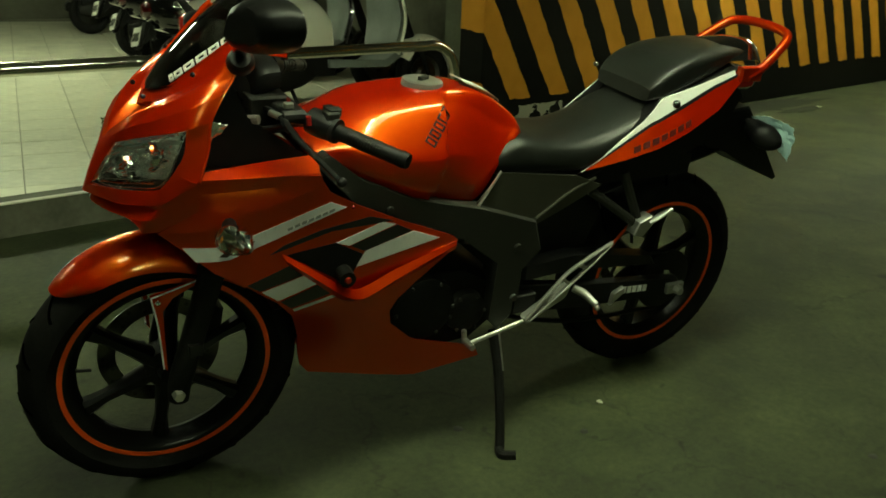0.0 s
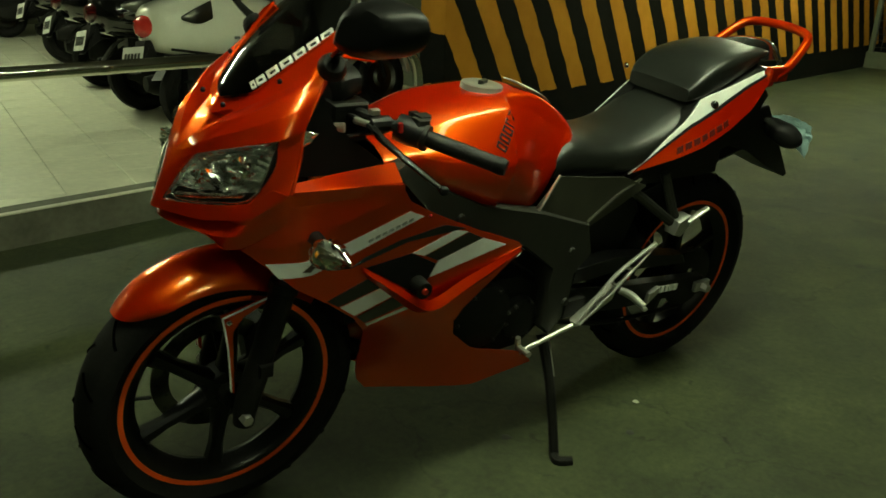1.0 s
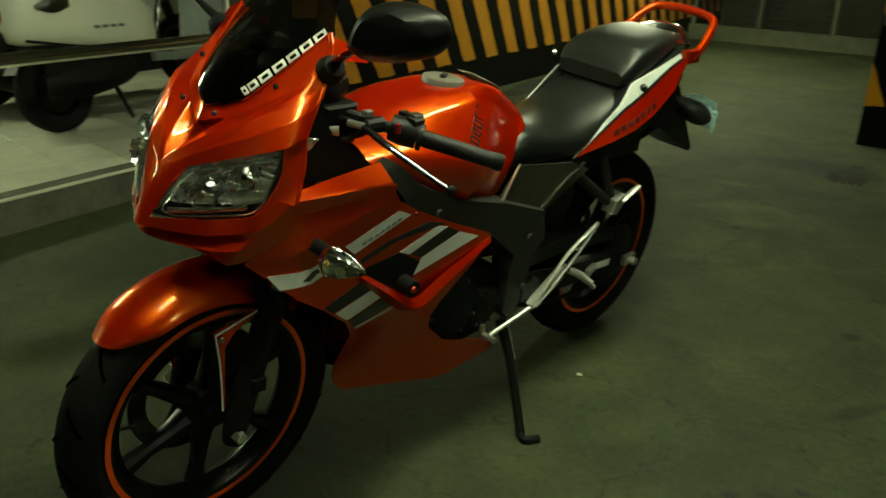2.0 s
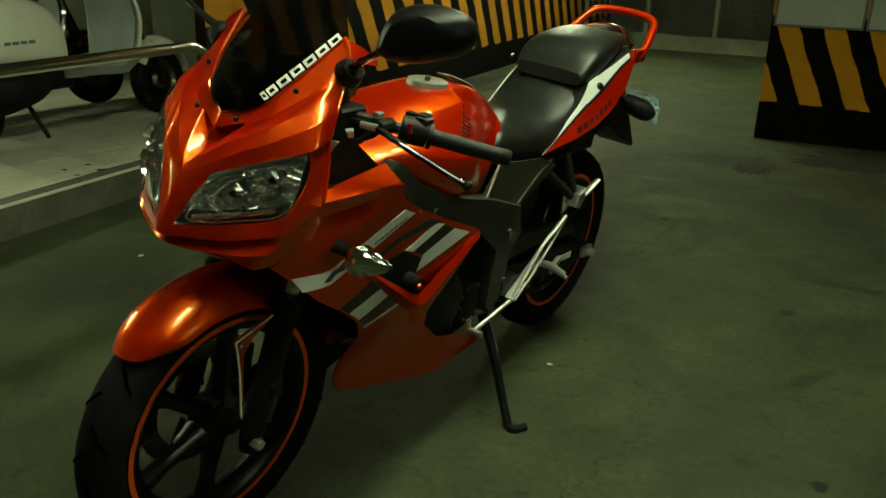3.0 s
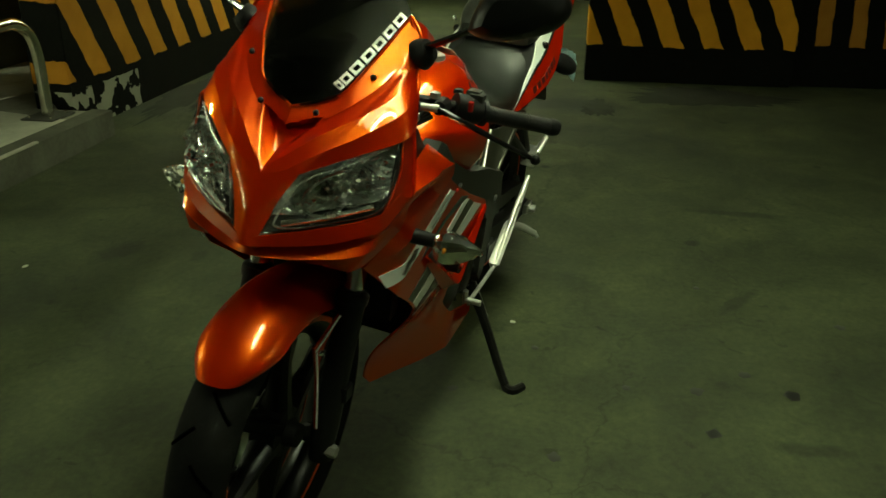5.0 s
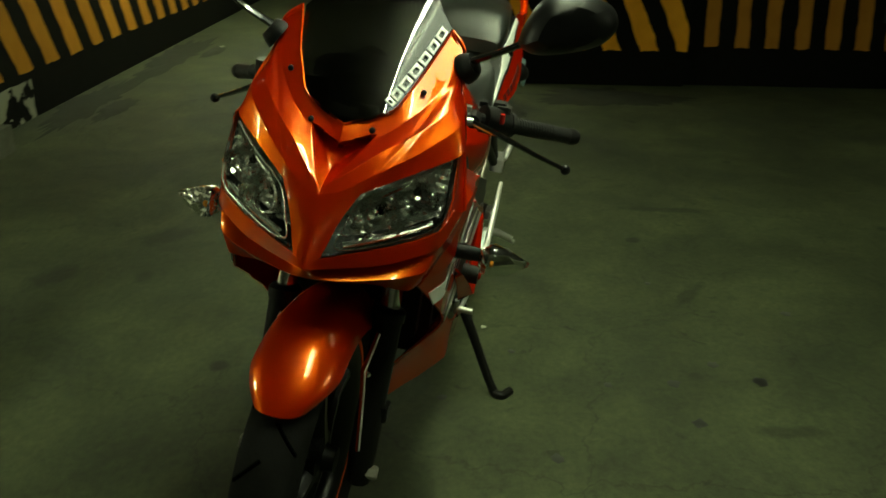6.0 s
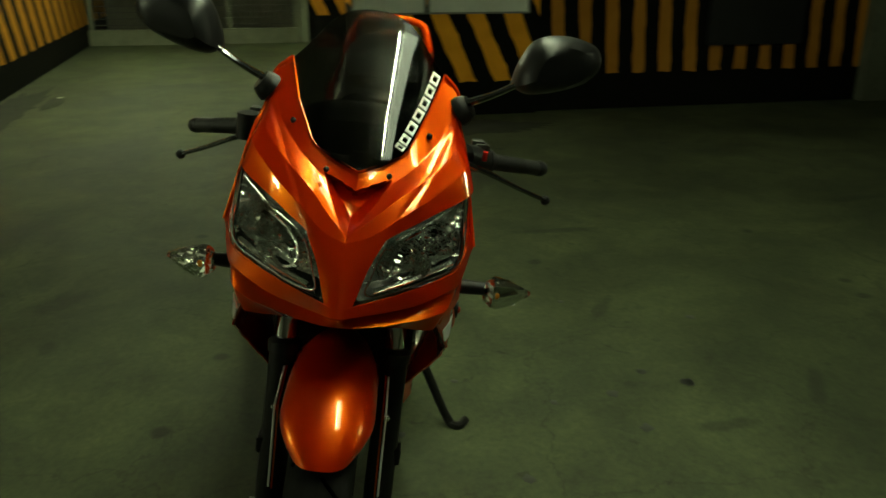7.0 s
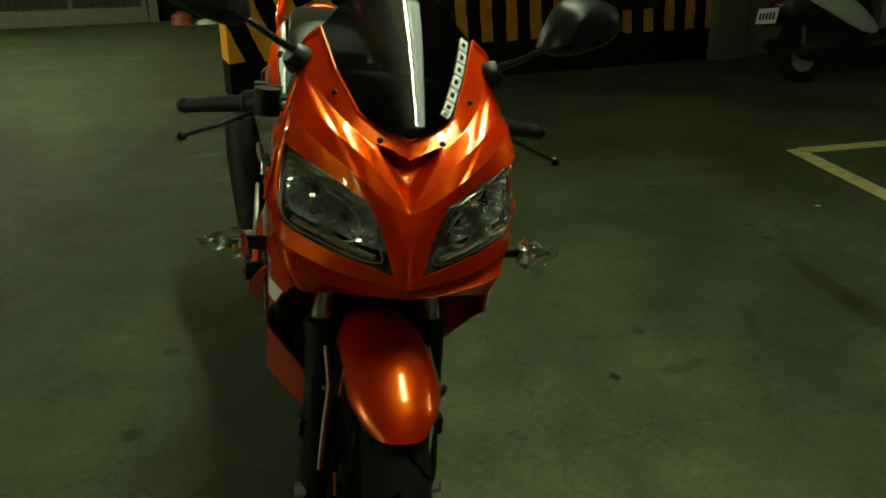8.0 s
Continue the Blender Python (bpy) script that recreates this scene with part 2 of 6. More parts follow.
M_BLACK = mat("satin_black_plastic", (0.0085, 0.0085, 0.0085), 0.42, spec=0.22, vary=0.3, scale=20, bump=0.15, bump_scale=300)
M_GLOSS = mat("gloss_black", (0.008, 0.008, 0.008), 0.12, coat=1.0, vary=0.2, scale=10)
M_RUBBER = mat("tyre_rubber", (0.01, 0.01, 0.0095), 0.75, spec=0.08, vary=0.45, scale=14, bump=0.3, bump_scale=120)
M_GROOVE_SHADE = mat("tread_groove_shade", (0.0008, 0.0008, 0.0008), 0.95, spec=0.0)
M_GRIP = mat("grip_rubber", (0.007, 0.007, 0.0065), 0.5, spec=0.4, vary=0.3, scale=30, bump=0.4, bump_scale=400)
M_SEAT = mat("black_vinyl", (0.014, 0.0155, 0.0135), 0.33, spec=0.5, vary=0.25, scale=9, bump=0.35, bump_scale=350, rough_vary=0.06)
M_FRAME = mat("dark_grey_metal_paint", (0.024, 0.025, 0.02), 0.5, 0.1, spec=0.35, vary=0.2, scale=12, bump=0.1)
M_COVER = mat("grey_metallic_cover", (0.08, 0.079, 0.06), 0.34, 0.5, vary=0.15, scale=12)
M_ENGINE = mat("engine_black", (0.009, 0.009, 0.008), 0.5, 0.05, spec=0.16, vary=0.4, scale=18, bump=0.2)
M_ALLOY = mat("cast_aluminium", (0.5, 0.5, 0.46), 0.36, 0.85, vary=0.15, scale=30, rough_vary=0.08)
M_CHROME = mat("chrome", (0.88, 0.88, 0.85), 0.16, 1.0)
M_REFLECTOR = mat("lamp_reflector", (0.95, 0.96, 0.93), 0.1, 1.0)
M_HOUSING = mat("lamp_housing_metal", (0.88, 0.9, 0.86), 0.1, 0.8, vary=0.15, scale=25)
M_CAP = mat("satin_filler_metal", (0.4, 0.39, 0.35), 0.4, 0.7, vary=0.15, scale=40)
M_SIGNAL = mat("signal_reflector", (0.9, 0.92, 0.88), 0.1, 1.0, vary=0.15, scale=60)
M_SCREEN = mat("smoked_acrylic", (0.06, 0.06, 0.056), 0.03, trans=1.0, ior=1.42)
M_GLASS = mat("clear_lens", (0.93, 0.95, 0.92), 0.02, trans=1.0, ior=1.4)
M_AMBER = mat("amber_bulb", (0.8, 0.28, 0.03), 0.15, trans=0.3)
M_RED = mat("red_anodised", (0.7, 0.06, 0.03), 0.25, 0.6)
M_DARKLENS = mat("dark_red_lens", (0.06, 0.004, 0.004), 0.15, coat=1.0)
M_OIL = mat("dried_oil", (0.012, 0.012, 0.011), 0.5, vary=0.4, scale=30)
M_DARK_PATCH = mat("floor_dark_patch", (0.019, 0.021, 0.012), 0.85, vary=0.5, scale=7, bump=0.3)
M_WHEEL = mat("satin_black_cast_wheel", (0.0035, 0.0035, 0.0035), 0.3, spec=0.3, vary=0.2, scale=14)
M_FLECK = mat("pale_litter", (0.5, 0.5, 0.42), 0.7, vary=0.2)
M_BAG = mat("dull_red_plastic", (0.3, 0.07, 0.04), 0.45, vary=0.3, scale=20, bump=0.4, bump_scale=40)
M_REDLENS = mat("red_lens", (0.5, 0.02, 0.015), 0.12, coat=1.0)
M_RIMTAPE = mat("orange_rim_tape", (0.95, 0.1, 0.008), 0.4, vary=0.15, scale=20)
M_DISC = mat("brake_disc_steel", (0.1, 0.1, 0.09), 0.3, 1.0, vary=0.2, scale=25)
M_WRAP = mat("pale_blue_plastic", (0.35, 0.52, 0.55), 0.3, vary=0.25, scale=25, bump=0.8, bump_scale=40)
M_MIRRORSHELL = mat("smooth_black_shell", (0.005, 0.005, 0.005), 0.38, spec=0.2, vary=0.15, scale=20)
M_MIRROR = mat("mirror_glass", (0.9, 0.9, 0.9), 0.02, 1.0)
M_CREAM = mat("cream_scooter_paint", (0.82, 0.83, 0.72), 0.25, coat=0.8, vary=0.06, scale=6)
M_GREYSC = mat("grey_scooter_plastic", (0.16, 0.18, 0.17), 0.5, vary=0.2, scale=10)
M_SILVERSC = mat("silver_scooter_paint", (0.5, 0.53, 0.47), 0.3, 0.3, coat=0.8, vary=0.1, scale=8)
M_PLATE = mat("number_plate", (0.6, 0.6, 0.56), 0.4, vary=0.1, scale=20)


# ---- mesh helpers ----
def put(name, verts, faces, material, parent=None, label="", smooth=True, sharp=35):
    """Links verts and faces as one mesh object; edges sharper than an angle stay hard."""
    me = bpy.data.meshes.new(name)
    me.from_pydata([tuple(map(float, v)) for v in verts], [], [tuple(int(i) for i in f) for f in faces])
    bm = bmesh.new()
    bm.from_mesh(me)
    bmesh.ops.remove_doubles(bm, verts=bm.verts, dist=1e-5)
    bmesh.ops.recalc_face_normals(bm, faces=bm.faces)
    if smooth:
        for f in bm.faces:
            f.smooth = True
        for e in bm.edges:
            if len(e.link_faces) == 2 and e.calc_face_angle(0) > radians(sharp):
                e.smooth = False
    bm.to_mesh(me)
    bm.free()
    me.materials.append(material)
    ob = new(name, me)
    ob.parent = parent
    if label:
        tagged(ob, label)
    return ob


def part(name, geo, material, parent, label="", **kw):
    return put(name, geo[0], geo[1], material, parent, label, **kw)


def join(*geos):
    v, f = [], []
    for g in geos:
        k = len(v)
        v += list(g[0])
        f += [tuple(i + k for i in q) for q in g[1]]
    return v, f


def flip(geo):
    """The mirror image over the plane y = 0."""
    return [(x, -y, z) for x, y, z in geo[0]], [tuple(reversed(f)) for f in geo[1]]


def curve(pts, n):
    """n points on a smooth curve through pts."""
    p = np.array(pts, float)
    if len(p) == 2:
        return p[0] + np.linspace(0, 1, n)[:, None] * (p[1] - p[0])
    d = np.r_[0, np.cumsum(np.maximum(np.linalg.norm(np.diff(p, axis=0), axis=1), 1e-6) ** 0.5)]
    m = np.gradient(p, d, axis=0)
    s = np.linspace(0, d[-1], n)
    i = np.clip(np.searchsorted(d, s, "right") - 1, 0, len(p) - 2)
    h = (d[i + 1] - d[i])[:, None]
    u = ((s - d[i])[:, None]) / h
    return (2 * u**3 - 3 * u**2 + 1) * p[i] + (u**3 - 2 * u**2 + u) * h * m[i] + (-2 * u**3 + 3 * u**2) * p[i + 1] + (u**3 - u**2) * h * m[i + 1]


def sheet(lines, n=24, k=4, thick=0.003, inside=(0.3, 0, 0.7), round_across=False):
    """A shell through a row of lines, with a thickness towards the point inside."""
    rows = [curve(l, n) for l in lines]
    if round_across:
        g = np.array([curve([r[i] for r in rows], (len(rows) - 1) * k + 1) for i in range(n)]).transpose(1, 0, 2)
    else:
        g = [rows[0]]
        for a, b in zip(rows, rows[1:]):
            g += [a + (b - a) * j / k for j in range(1, k + 1)]
        g = np.array(g)
    return thicken(g, thick, inside)


def thicken(g, thick, inside):
    nr = np.cross(np.gradient(g, axis=0), np.gradient(g, axis=1))
    nr /= np.maximum(np.linalg.norm(nr, axis=2, keepdims=True), 1e-9)
    if np.sum(nr * (np.array(inside) - g)) < 0:
        nr = -nr
    a, b = g.shape[:2]
    v = np.concatenate([g.reshape(-1, 3), (g + nr * thick).reshape(-1, 3)])
    o = a * b
    f = []
    for i in range(a - 1):
        for j in range(b - 1):
            q = (i * b + j, i * b + j + 1, (i + 1) * b + j + 1, (i + 1) * b + j)
            f += [q, tuple(o + x for x in reversed(q))]
    edge = [j for j in range(b)] + [i * b + b - 1 for i in range(1, a)] + [(a - 1) * b + j for j in range(b - 2, -1, -1)] + [i * b for i in range(a - 2, 0, -1)]
    for p, q in zip(edge, edge[1:] + edge[:1]):
        f.append((p, q, o + q, o + p))
    return [tuple(x) for x in v], f


def both(half):
    """A line from the middle plane outwards, carried on to the other side."""
    return [(x, -y, z) for x, y, z in reversed(half[1:])] + list(half)


def plate(outline, depth, thick=0.004, step=0.022, dense=True, lift=0.0):
    """A plate whose outline lies in (x, z); depth(x, z) gives its y. Left side: y is negative."""
    p = np.array(outline, float)
    ring = []
    for a, b in zip(p, np.roll(p, -1, axis=0)):
        m = max(1, int(np.linalg.norm(b - a) / step)) if dense else 1
        ring += [a + (b - a) * i / m for i in range(m)]
    ring = np.array(ring)
    pts = [Vector(q) for q in ring]
    n = len(pts)
    if dense:
        lo, hi = ring.min(0), ring.max(0)
        for x in np.arange(lo[0] + step / 2, hi[0], step):
            for z in np.arange(lo[1] + step / 2, hi[1], step):
                inside = False
                for a, b in zip(ring, np.roll(ring, -1, axis=0)):
                    if (a[1] > z) != (b[1] > z) and x < (b[0] - a[0]) * (z - a[1]) / (b[1] - a[1]) + a[0]:
                        inside = not inside
                if inside and np.min(np.hypot(ring[:, 0] - x, ring[:, 1] - z)) > step * 0.45:
                    pts.append(Vector((x, z)))
    from mathutils.geometry import delaunay_2d_cdt
    vs, es, fs, *_ = delaunay_2d_cdt(pts, [(i, (i + 1) % n) for i in range(n)], [], 1, 1e-6)
    m = len(vs)
    v = [(q[0], depth(q[0], q[1]) - lift, q[1]) for q in vs] + [(q[0], depth(q[0], q[1]) - lift + thick, q[1]) for q in vs]
    f = [tuple(t) for t in fs] + [tuple(m + i for i in reversed(t)) for t in fs]
    seen = {}
    for t in fs:
        for a, b in zip(t, t[1:] + t[:1]):
            seen[(a, b)] = 1
    for a, b in seen:
        if (b, a) not in seen:
            f.append((b, a, m + a, m + b))
    return v, f


def prism(outline, y0, y1, bevel=0.004):
    """A solid with its outline in (x, z) between two y, with chamfered rims."""
    p = np.array(outline, float)
    c = p.mean(0)
    s = np.linalg.norm(p - c, axis=1).mean()
    q = c + (p - c) * (1 - bevel / s)
    sgn = 1 if y1 > y0 else -1
    rings = [(q, y0), (p, y0 + sgn * bevel), (p, y1 - sgn * bevel), (q, y1)]
    v = [(a[0], y, a[1]) for r, y in rings for a in r]
    n = len(p)
    f = [tuple(range(n)), tuple(range(3 * n, 4 * n))[::-1]]
    for k in range(3):
        f += [(k * n + i, (k + 1) * n + i, (k + 1) * n + (i + 1) % n, k * n + (i + 1) % n) for i in range(n)]
    return v, f


def block(x0, x1, y0, y1, z0, z1, bevel=0.004):
    return prism([(x0, z0), (x1, z0), (x1, z1), (x0, z1)], y0, y1, bevel)


def tube(pts, r, n=None, seg=10, squash=1.0, cap=True):
    """A rod along a smooth line; r is one radius or one for each point."""
    n = n or (2 if len(pts) == 2 else len(pts) * 5)
    p = curve(pts, n)
    rad = np.interp(np.linspace(0, 1, n), np.linspace(0, 1, len(r)), r) if isinstance(r, (list, tuple)) else np.full(n, r)
    t = np.gradient(p, axis=0)
    t /= np.linalg.norm(t, axis=1, keepdims=True)
    up = np.array((0, 0, 1.0)) if abs(t[0][2]) < 0.9 else np.array((1.0, 0, 0))
    v, f = [], []
    for i in range(n):
        s = np.cross(t[i], up)
        s /= np.linalg.norm(s)
        up = np.cross(s, t[i])
        for k in range(seg):
            a = 2 * math.pi * k / seg
            v.append(p[i] + rad[i] * (math.cos(a) * s + squash * math.sin(a) * up))
    for i in range(n - 1):
        f += [(i * seg + k, i * seg + (k + 1) % seg, (i + 1) * seg + (k + 1) % seg, (i + 1) * seg + k) for k in range(seg)]
    if cap:
        f += [tuple(range(seg))[::-1], tuple((n - 1) * seg + k for k in range(seg))]
    return [tuple(x) for x in v], f


def lathe(profile, centre=(0, 0, 0), seg=48, axis="y", closed=True):
    """Turns a profile of (radius, place along the axis) round an axis through centre."""
    v, f = [], []
    m = len(profile)
    for i in range(seg):
        a = 2 * math.pi * i / seg
        for r, h in profile:
            c, s = r * math.cos(a), r * math.sin(a)
            w = {"y": (c, h, s), "z": (c, s, h), "x": (h, c, s)}[axis]
            v.append(tuple(np.array(w) + centre))
    for i in range(seg):
        for j in range(m if closed else m - 1):
            a, b = i * m + j, i * m + (j + 1) % m
            c, d = ((i + 1) % seg) * m + (j + 1) % m, ((i + 1) % seg) * m + j
            f.append((a, b, c, d))
    return v, f


def loft(rings, cap=True):
    """A skin over closed rings of as many points each."""
    n = len(rings[0])
    v = [tuple(p) for r in rings for p in r]
    f = []
    for i in range(len(rings) - 1):
        f += [(i * n + k, i * n + (k + 1) % n, (i + 1) * n + (k + 1) % n, (i + 1) * n + k) for k in range(n)]
    if cap:
        f += [tuple(range(n))[::-1], tuple((len(rings) - 1) * n + k for k in range(n))]
    return v, f


def pod(stations, axis, seg=18, power=2.4, n=14):
    """A smooth body along an axis; stations of (place, middle a, middle b, half a, half b)."""
    s = curve(stations, n)
    rings = []
    for h, ca, cb, ra, rb in s:
        ring = []
        for k in range(seg):
            a = 2 * math.pi * k / seg
            c, d = math.cos(a), math.sin(a)
            pa = ca + max(ra, 0.001) * math.copysign(abs(c) ** (2 / power), c)
            pb = cb + max(rb, 0.001) * math.copysign(abs(d) ** (2 / power), d)
            ring.append({"x": (h, pa, pb), "y": (pa, h, pb), "z": (pa, pb, h)}[axis])
        rings.append(ring)
    return loft(rings)


def ring_plate(front, back):
    """A flat four-cornered frame: outer and inner corners of its face, and of its back."""
    v = list(front) + list(back)
    f = []
    for i in range(4):
        j = (i + 1) % 4
        f += [(i, j, 4 + j, 4 + i), (8 + i, 12 + i, 12 + j, 8 + j), (i, 8 + i, 8 + j, j), (4 + i, 4 + j, 12 + j, 12 + i)]
    return v, f


def ball(c, r, seg=12):
    return pod([(c[2] + r * math.sin(a), c[0], c[1], r * math.cos(a), r * math.cos(a)) for a in np.linspace(-1.5, 1.5, 7)], "z", seg, 2.0, 9)


def empty(name, m=Matrix()):
    ob = new(name)
    ob.matrix_world = m
    ob.empty_display_size = 0.1
    return ob


# ---- the garage: axes u (along the passage) and v (across), turned 14 degrees ----
HALL = pose(0, 0, 0, 0, 0, 14)


def setting(name, geo, material, label, **kw):
    ob = put(name, geo[0], geo[1], material, None, "", **kw)
    ob.matrix_world = HALL
    return tagged(ob, label, kind="structure")


def slab(u0, u1, v0, v1, z0, z1):
    return block(u0, u1, v0, v1, z0, z1, 0.006)


HEIGHT = 2.42
setting("floor", slab(-7, 12.6, -8, 10.2, -0.2, 0.0), M_FLOOR, "worn stained grey-green concrete garage floor")
setting("ceiling", slab(-7, 12.6, -8, 10.2, HEIGHT, HEIGHT + 0.2), M_CEIL, "dark bare concrete garage ceiling")
setting("wall_west", slab(-7.2, -7, -8, 10.2, 0, HEIGHT), M_WALL, "plain grey plaster garage wall")
setting("wall_south", slab(-7, 12.6, -8.2, -8, 0, HEIGHT), M_WALL, "plain grey plaster garage wall")
setting("wall_far_north", slab(-7, 4.6, 10.2, 10.4, 0, HEIGHT), M_WALL, "plain grey plaster wall behind the scooter bay")
setting("wall_passage_end", slab(12.6, 12.8, -0.62, 2.28, 0, HEIGHT), M_WALL, "dark plaster wall behind the gate")
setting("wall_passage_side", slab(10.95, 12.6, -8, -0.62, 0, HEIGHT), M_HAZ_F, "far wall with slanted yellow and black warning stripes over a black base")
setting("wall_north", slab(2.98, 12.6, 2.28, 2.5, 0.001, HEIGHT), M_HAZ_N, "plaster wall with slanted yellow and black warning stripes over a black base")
setting("wall_bay_side", slab(4.4, 4.6, 2.5, 10.2, 0, HEIGHT), M_WALL, "plain grey plaster wall beside the scooter bay")
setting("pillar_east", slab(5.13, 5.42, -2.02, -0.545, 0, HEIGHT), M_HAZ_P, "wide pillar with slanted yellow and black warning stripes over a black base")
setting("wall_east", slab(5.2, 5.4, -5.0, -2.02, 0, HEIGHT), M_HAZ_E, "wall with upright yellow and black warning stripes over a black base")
setting("column_south", slab(5.1, 5.45, -5.35, -5.0, 0, HEIGHT), M_COLUMN, "green-grey painted concrete column")
setting("wall_beside_gate", slab(10.86, 10.96, -0.62, -0.5, 0, HEIGHT), M_GATE, "pale painted post beside the gate")
setting("wall_east_end", slab(5.2, 5.4, -8, -5.35, 0, HEIGHT), M_WALL, "plain dark plaster wall")
setting("column_north", slab(3.97, 4.39, 3.4, 3.8, 0.134, HEIGHT), M_COLUMN, "green-grey painted concrete column beside the striped wall")
setting("kerb", slab(-7, 3.0, 2.06, 2.18, 0, 0.139), M_KERB, "worn concrete kerb at the edge of the tiled platform")
setting("kerb_strip", slab(-7, 2.3, 2.052, 2.078, 0.1395, 0.146), M_TILE, "thin pale tile strip along the kerb top")
setting("platform", slab(-7, 2.975, 2.18, 10.2, 0, 0.132), M_GROUT, "mortar bed of the tiled platform")
setting("platform_back", slab(2.976, 4.4, 2.51, 10.2, 0, 0.132), M_GROUT, "mortar bed of the tiled platform behind the wall end")


def thing(name, m, label, category, group=""):
    return tagged(empty(name, m), label, category, group)


# gate across the passage
gate = thing("gate", HALL @ pose(10.86, 0, 0), "low steel mesh gate with a pale bottom beam across the passage", "gate")
part("bottom_beam", block(0, 0.12, -0.49, 2.27, 0, 0.2, 0.006), M_GATE, gate, "pale painted bottom beam")
part("top_beam", block(0, 0.08, -0.49, 2.27, 1.9, 2.0, 0.006), M_GATE, gate)
for v0 in (-0.48, 0.42, 1.34, 2.2):
    part("upright", block(0.01, 0.07, v0, v0 + 0.05, 0.2, 1.9, 0.004), M_GATE, gate)
for i in range(34):
    part("mesh_bar", tube([(0.04, -0.45 + i * 0.08, 0.2), (0.04, -0.45 + i * 0.08, 1.9)], 0.006, seg=5), M_GATE_DARK, gate)
for i in range(20):
    part("mesh_rod", tube([(0.047, -0.5, 0.26 + i * 0.082), (0.047, 2.22, 0.26 + i * 0.082)], 0.005, seg=5), M_GATE_DARK, gate)

# boards on the striped pillar and the black box in the striped wall
for k, (v0, v1) in enumerate(((-1.115, -0.56), (-1.93, -1.13))):
    board = thing("wall_board", HALL @ pose(5.13, 0, 0), "pale grey flat board fixed to the striped pillar", "board", "boards on the pillar")
    part("panel", block(-0.016, -0.001, v0 + 0.015, v1 - 0.015, 0.79, 1.6, 0.002), M_PANEL, board)
    for a, b, c, d in ((v0, v1, 0.775, 0.789), (v0, v1, 1.601, 1.615), (v0, v0 + 0.014, 0.79, 1.6), (v1 - 0.014, v1, 0.79, 1.6)):
        part("edging", block(-0.024, -0.001, a, b, c, d, 0.002), M_PANEL_EDGE, board, "grey metal edging")
cab = thing("fire_cabinet", HALL @ pose(5.2, 0, 0), "closed black enamel cabinet set on the striped wall", "cabinet")
part("body", block(-0.05, -0.001, -4.36, -3.5, 0.5, 1.5, 0.004), M_BLACKBOX, cab)
part("door", block(-0.058, -0.051, -4.33, -3.53, 0.53, 1.47, 0.002), M_BLACKBOX, cab)
part("handle", block(-0.066, -0.059, -3.6, -3.58, 0.95, 1.05, 0.002), M_STEEL, cab, "small steel handle")

# rubbish left by the far wall
def lumpy(c, r, h, seed):
    """A low crumpled heap: a dented half ball."""
    rnd = random.Random(seed)
    rings = []
    for k in range(7):
        e = math.pi / 2 * k / 6.3
        rings.append([(c[0] + r * math.cos(e) * rnd.uniform(0.8, 1.15) * math.cos(a), c[1] + r * 1.2 * math.cos(e) * rnd.uniform(0.8, 1.15) * math.sin(a), h * math.sin(e) * rnd.uniform(0.85, 1.1)) for a in np.linspace(0, 2 * math.pi, 15)[:-1]])
    return loft(rings)


for name, c, r, h, m, label in (("rubbish_bag", (10.45, -0.86), 0.13, 0.16, M_BAG, "crumpled dull red plastic bag on the concrete by the far wall"), ("paper_scrap", (10.35, -1.16), 0.12, 0.06, M_FLECK, "crumpled pale paper on the concrete by the far wall")):
    heap = put(name, *lumpy(c, r, h, 4), m)
    heap.matrix_world = HALL
    tagged(heap, label, "rubbish")

# bay lines painted on the floor
def stripe_on_floor(name, a, b, w):
    d = (Vector(b) - Vector(a)).normalized()
    s = Vector((-d.y, d.x)) * w / 2
    p = [Vector(a) - s, Vector(b) - s, Vector(b) + s, Vector(a) + s]
    v = [(q.x, q.y, 0.004) for q in p] + [(q.x, q.y, -0.002) for q in p]
    ob = put(name, v, [(0, 1, 2, 3), (7, 6, 5, 4), (0, 4, 5, 1), (1, 5, 6, 2), (2, 6, 7, 3), (3, 7, 4, 0)], M_LINE)
    ob.matrix_world = HALL
    tagged(ob, "worn pale yellow parking line painted on concrete", "floor marking", "bay lines")


stripe_on_floor("parking_line", (2.3, -3.2), (-0.3, -2.42), 0.1)
stripe_on_floor("parking_line", (2.27, -3.23), (1.75, -6.8), 0.1)

# stainless rail along the platform edge
rail = thing("guard_rail", HALL @ pose(0, 2.31, 0.139), "stainless steel tube rail on posts along the platform edge", "rail")
part("top_tube", tube([(-4.2, 0, 0.5), (-1, 0, 0.5), (1.5, 0, 0.5), (2.5, 0, 0.5), (2.64, 0, 0.497), (2.74, 0, 0.44), (2.785, 0, 0.33), (2.79, 0, 0.15), (2.79, 0, 0.0)], 0.03, 70, 16), M_STEEL, rail)
part("collar", lathe([(0.0302, -0.02), (0.0312, -0.018), (0.0312, 0.018), (0.0302, 0.02)], (0.86, 0, 0.5), 20, "x"), M_STEEL, rail)
part("base_plate", block(2.68, 2.9, -0.09, 0.09, -0.004, 0.008, 0.003), M_GATE_DARK, rail, "dark worn base plate")
for du, dv in ((2.72, -0.06), (2.86, -0.06), (2.72, 0.06), (2.86, 0.06)):
    part("bolt", lathe([(0.0, 0.022), (0.008, 0.02), (0.009, 0.007), (0.0, 0.007)], (du, dv, 0), 8, "z", False), M_STEEL, rail)
part("post", tube([(-1.2, 0, 0), (-1.2, 0, 0.475)], 0.025, seg=14), M_STEEL, rail)

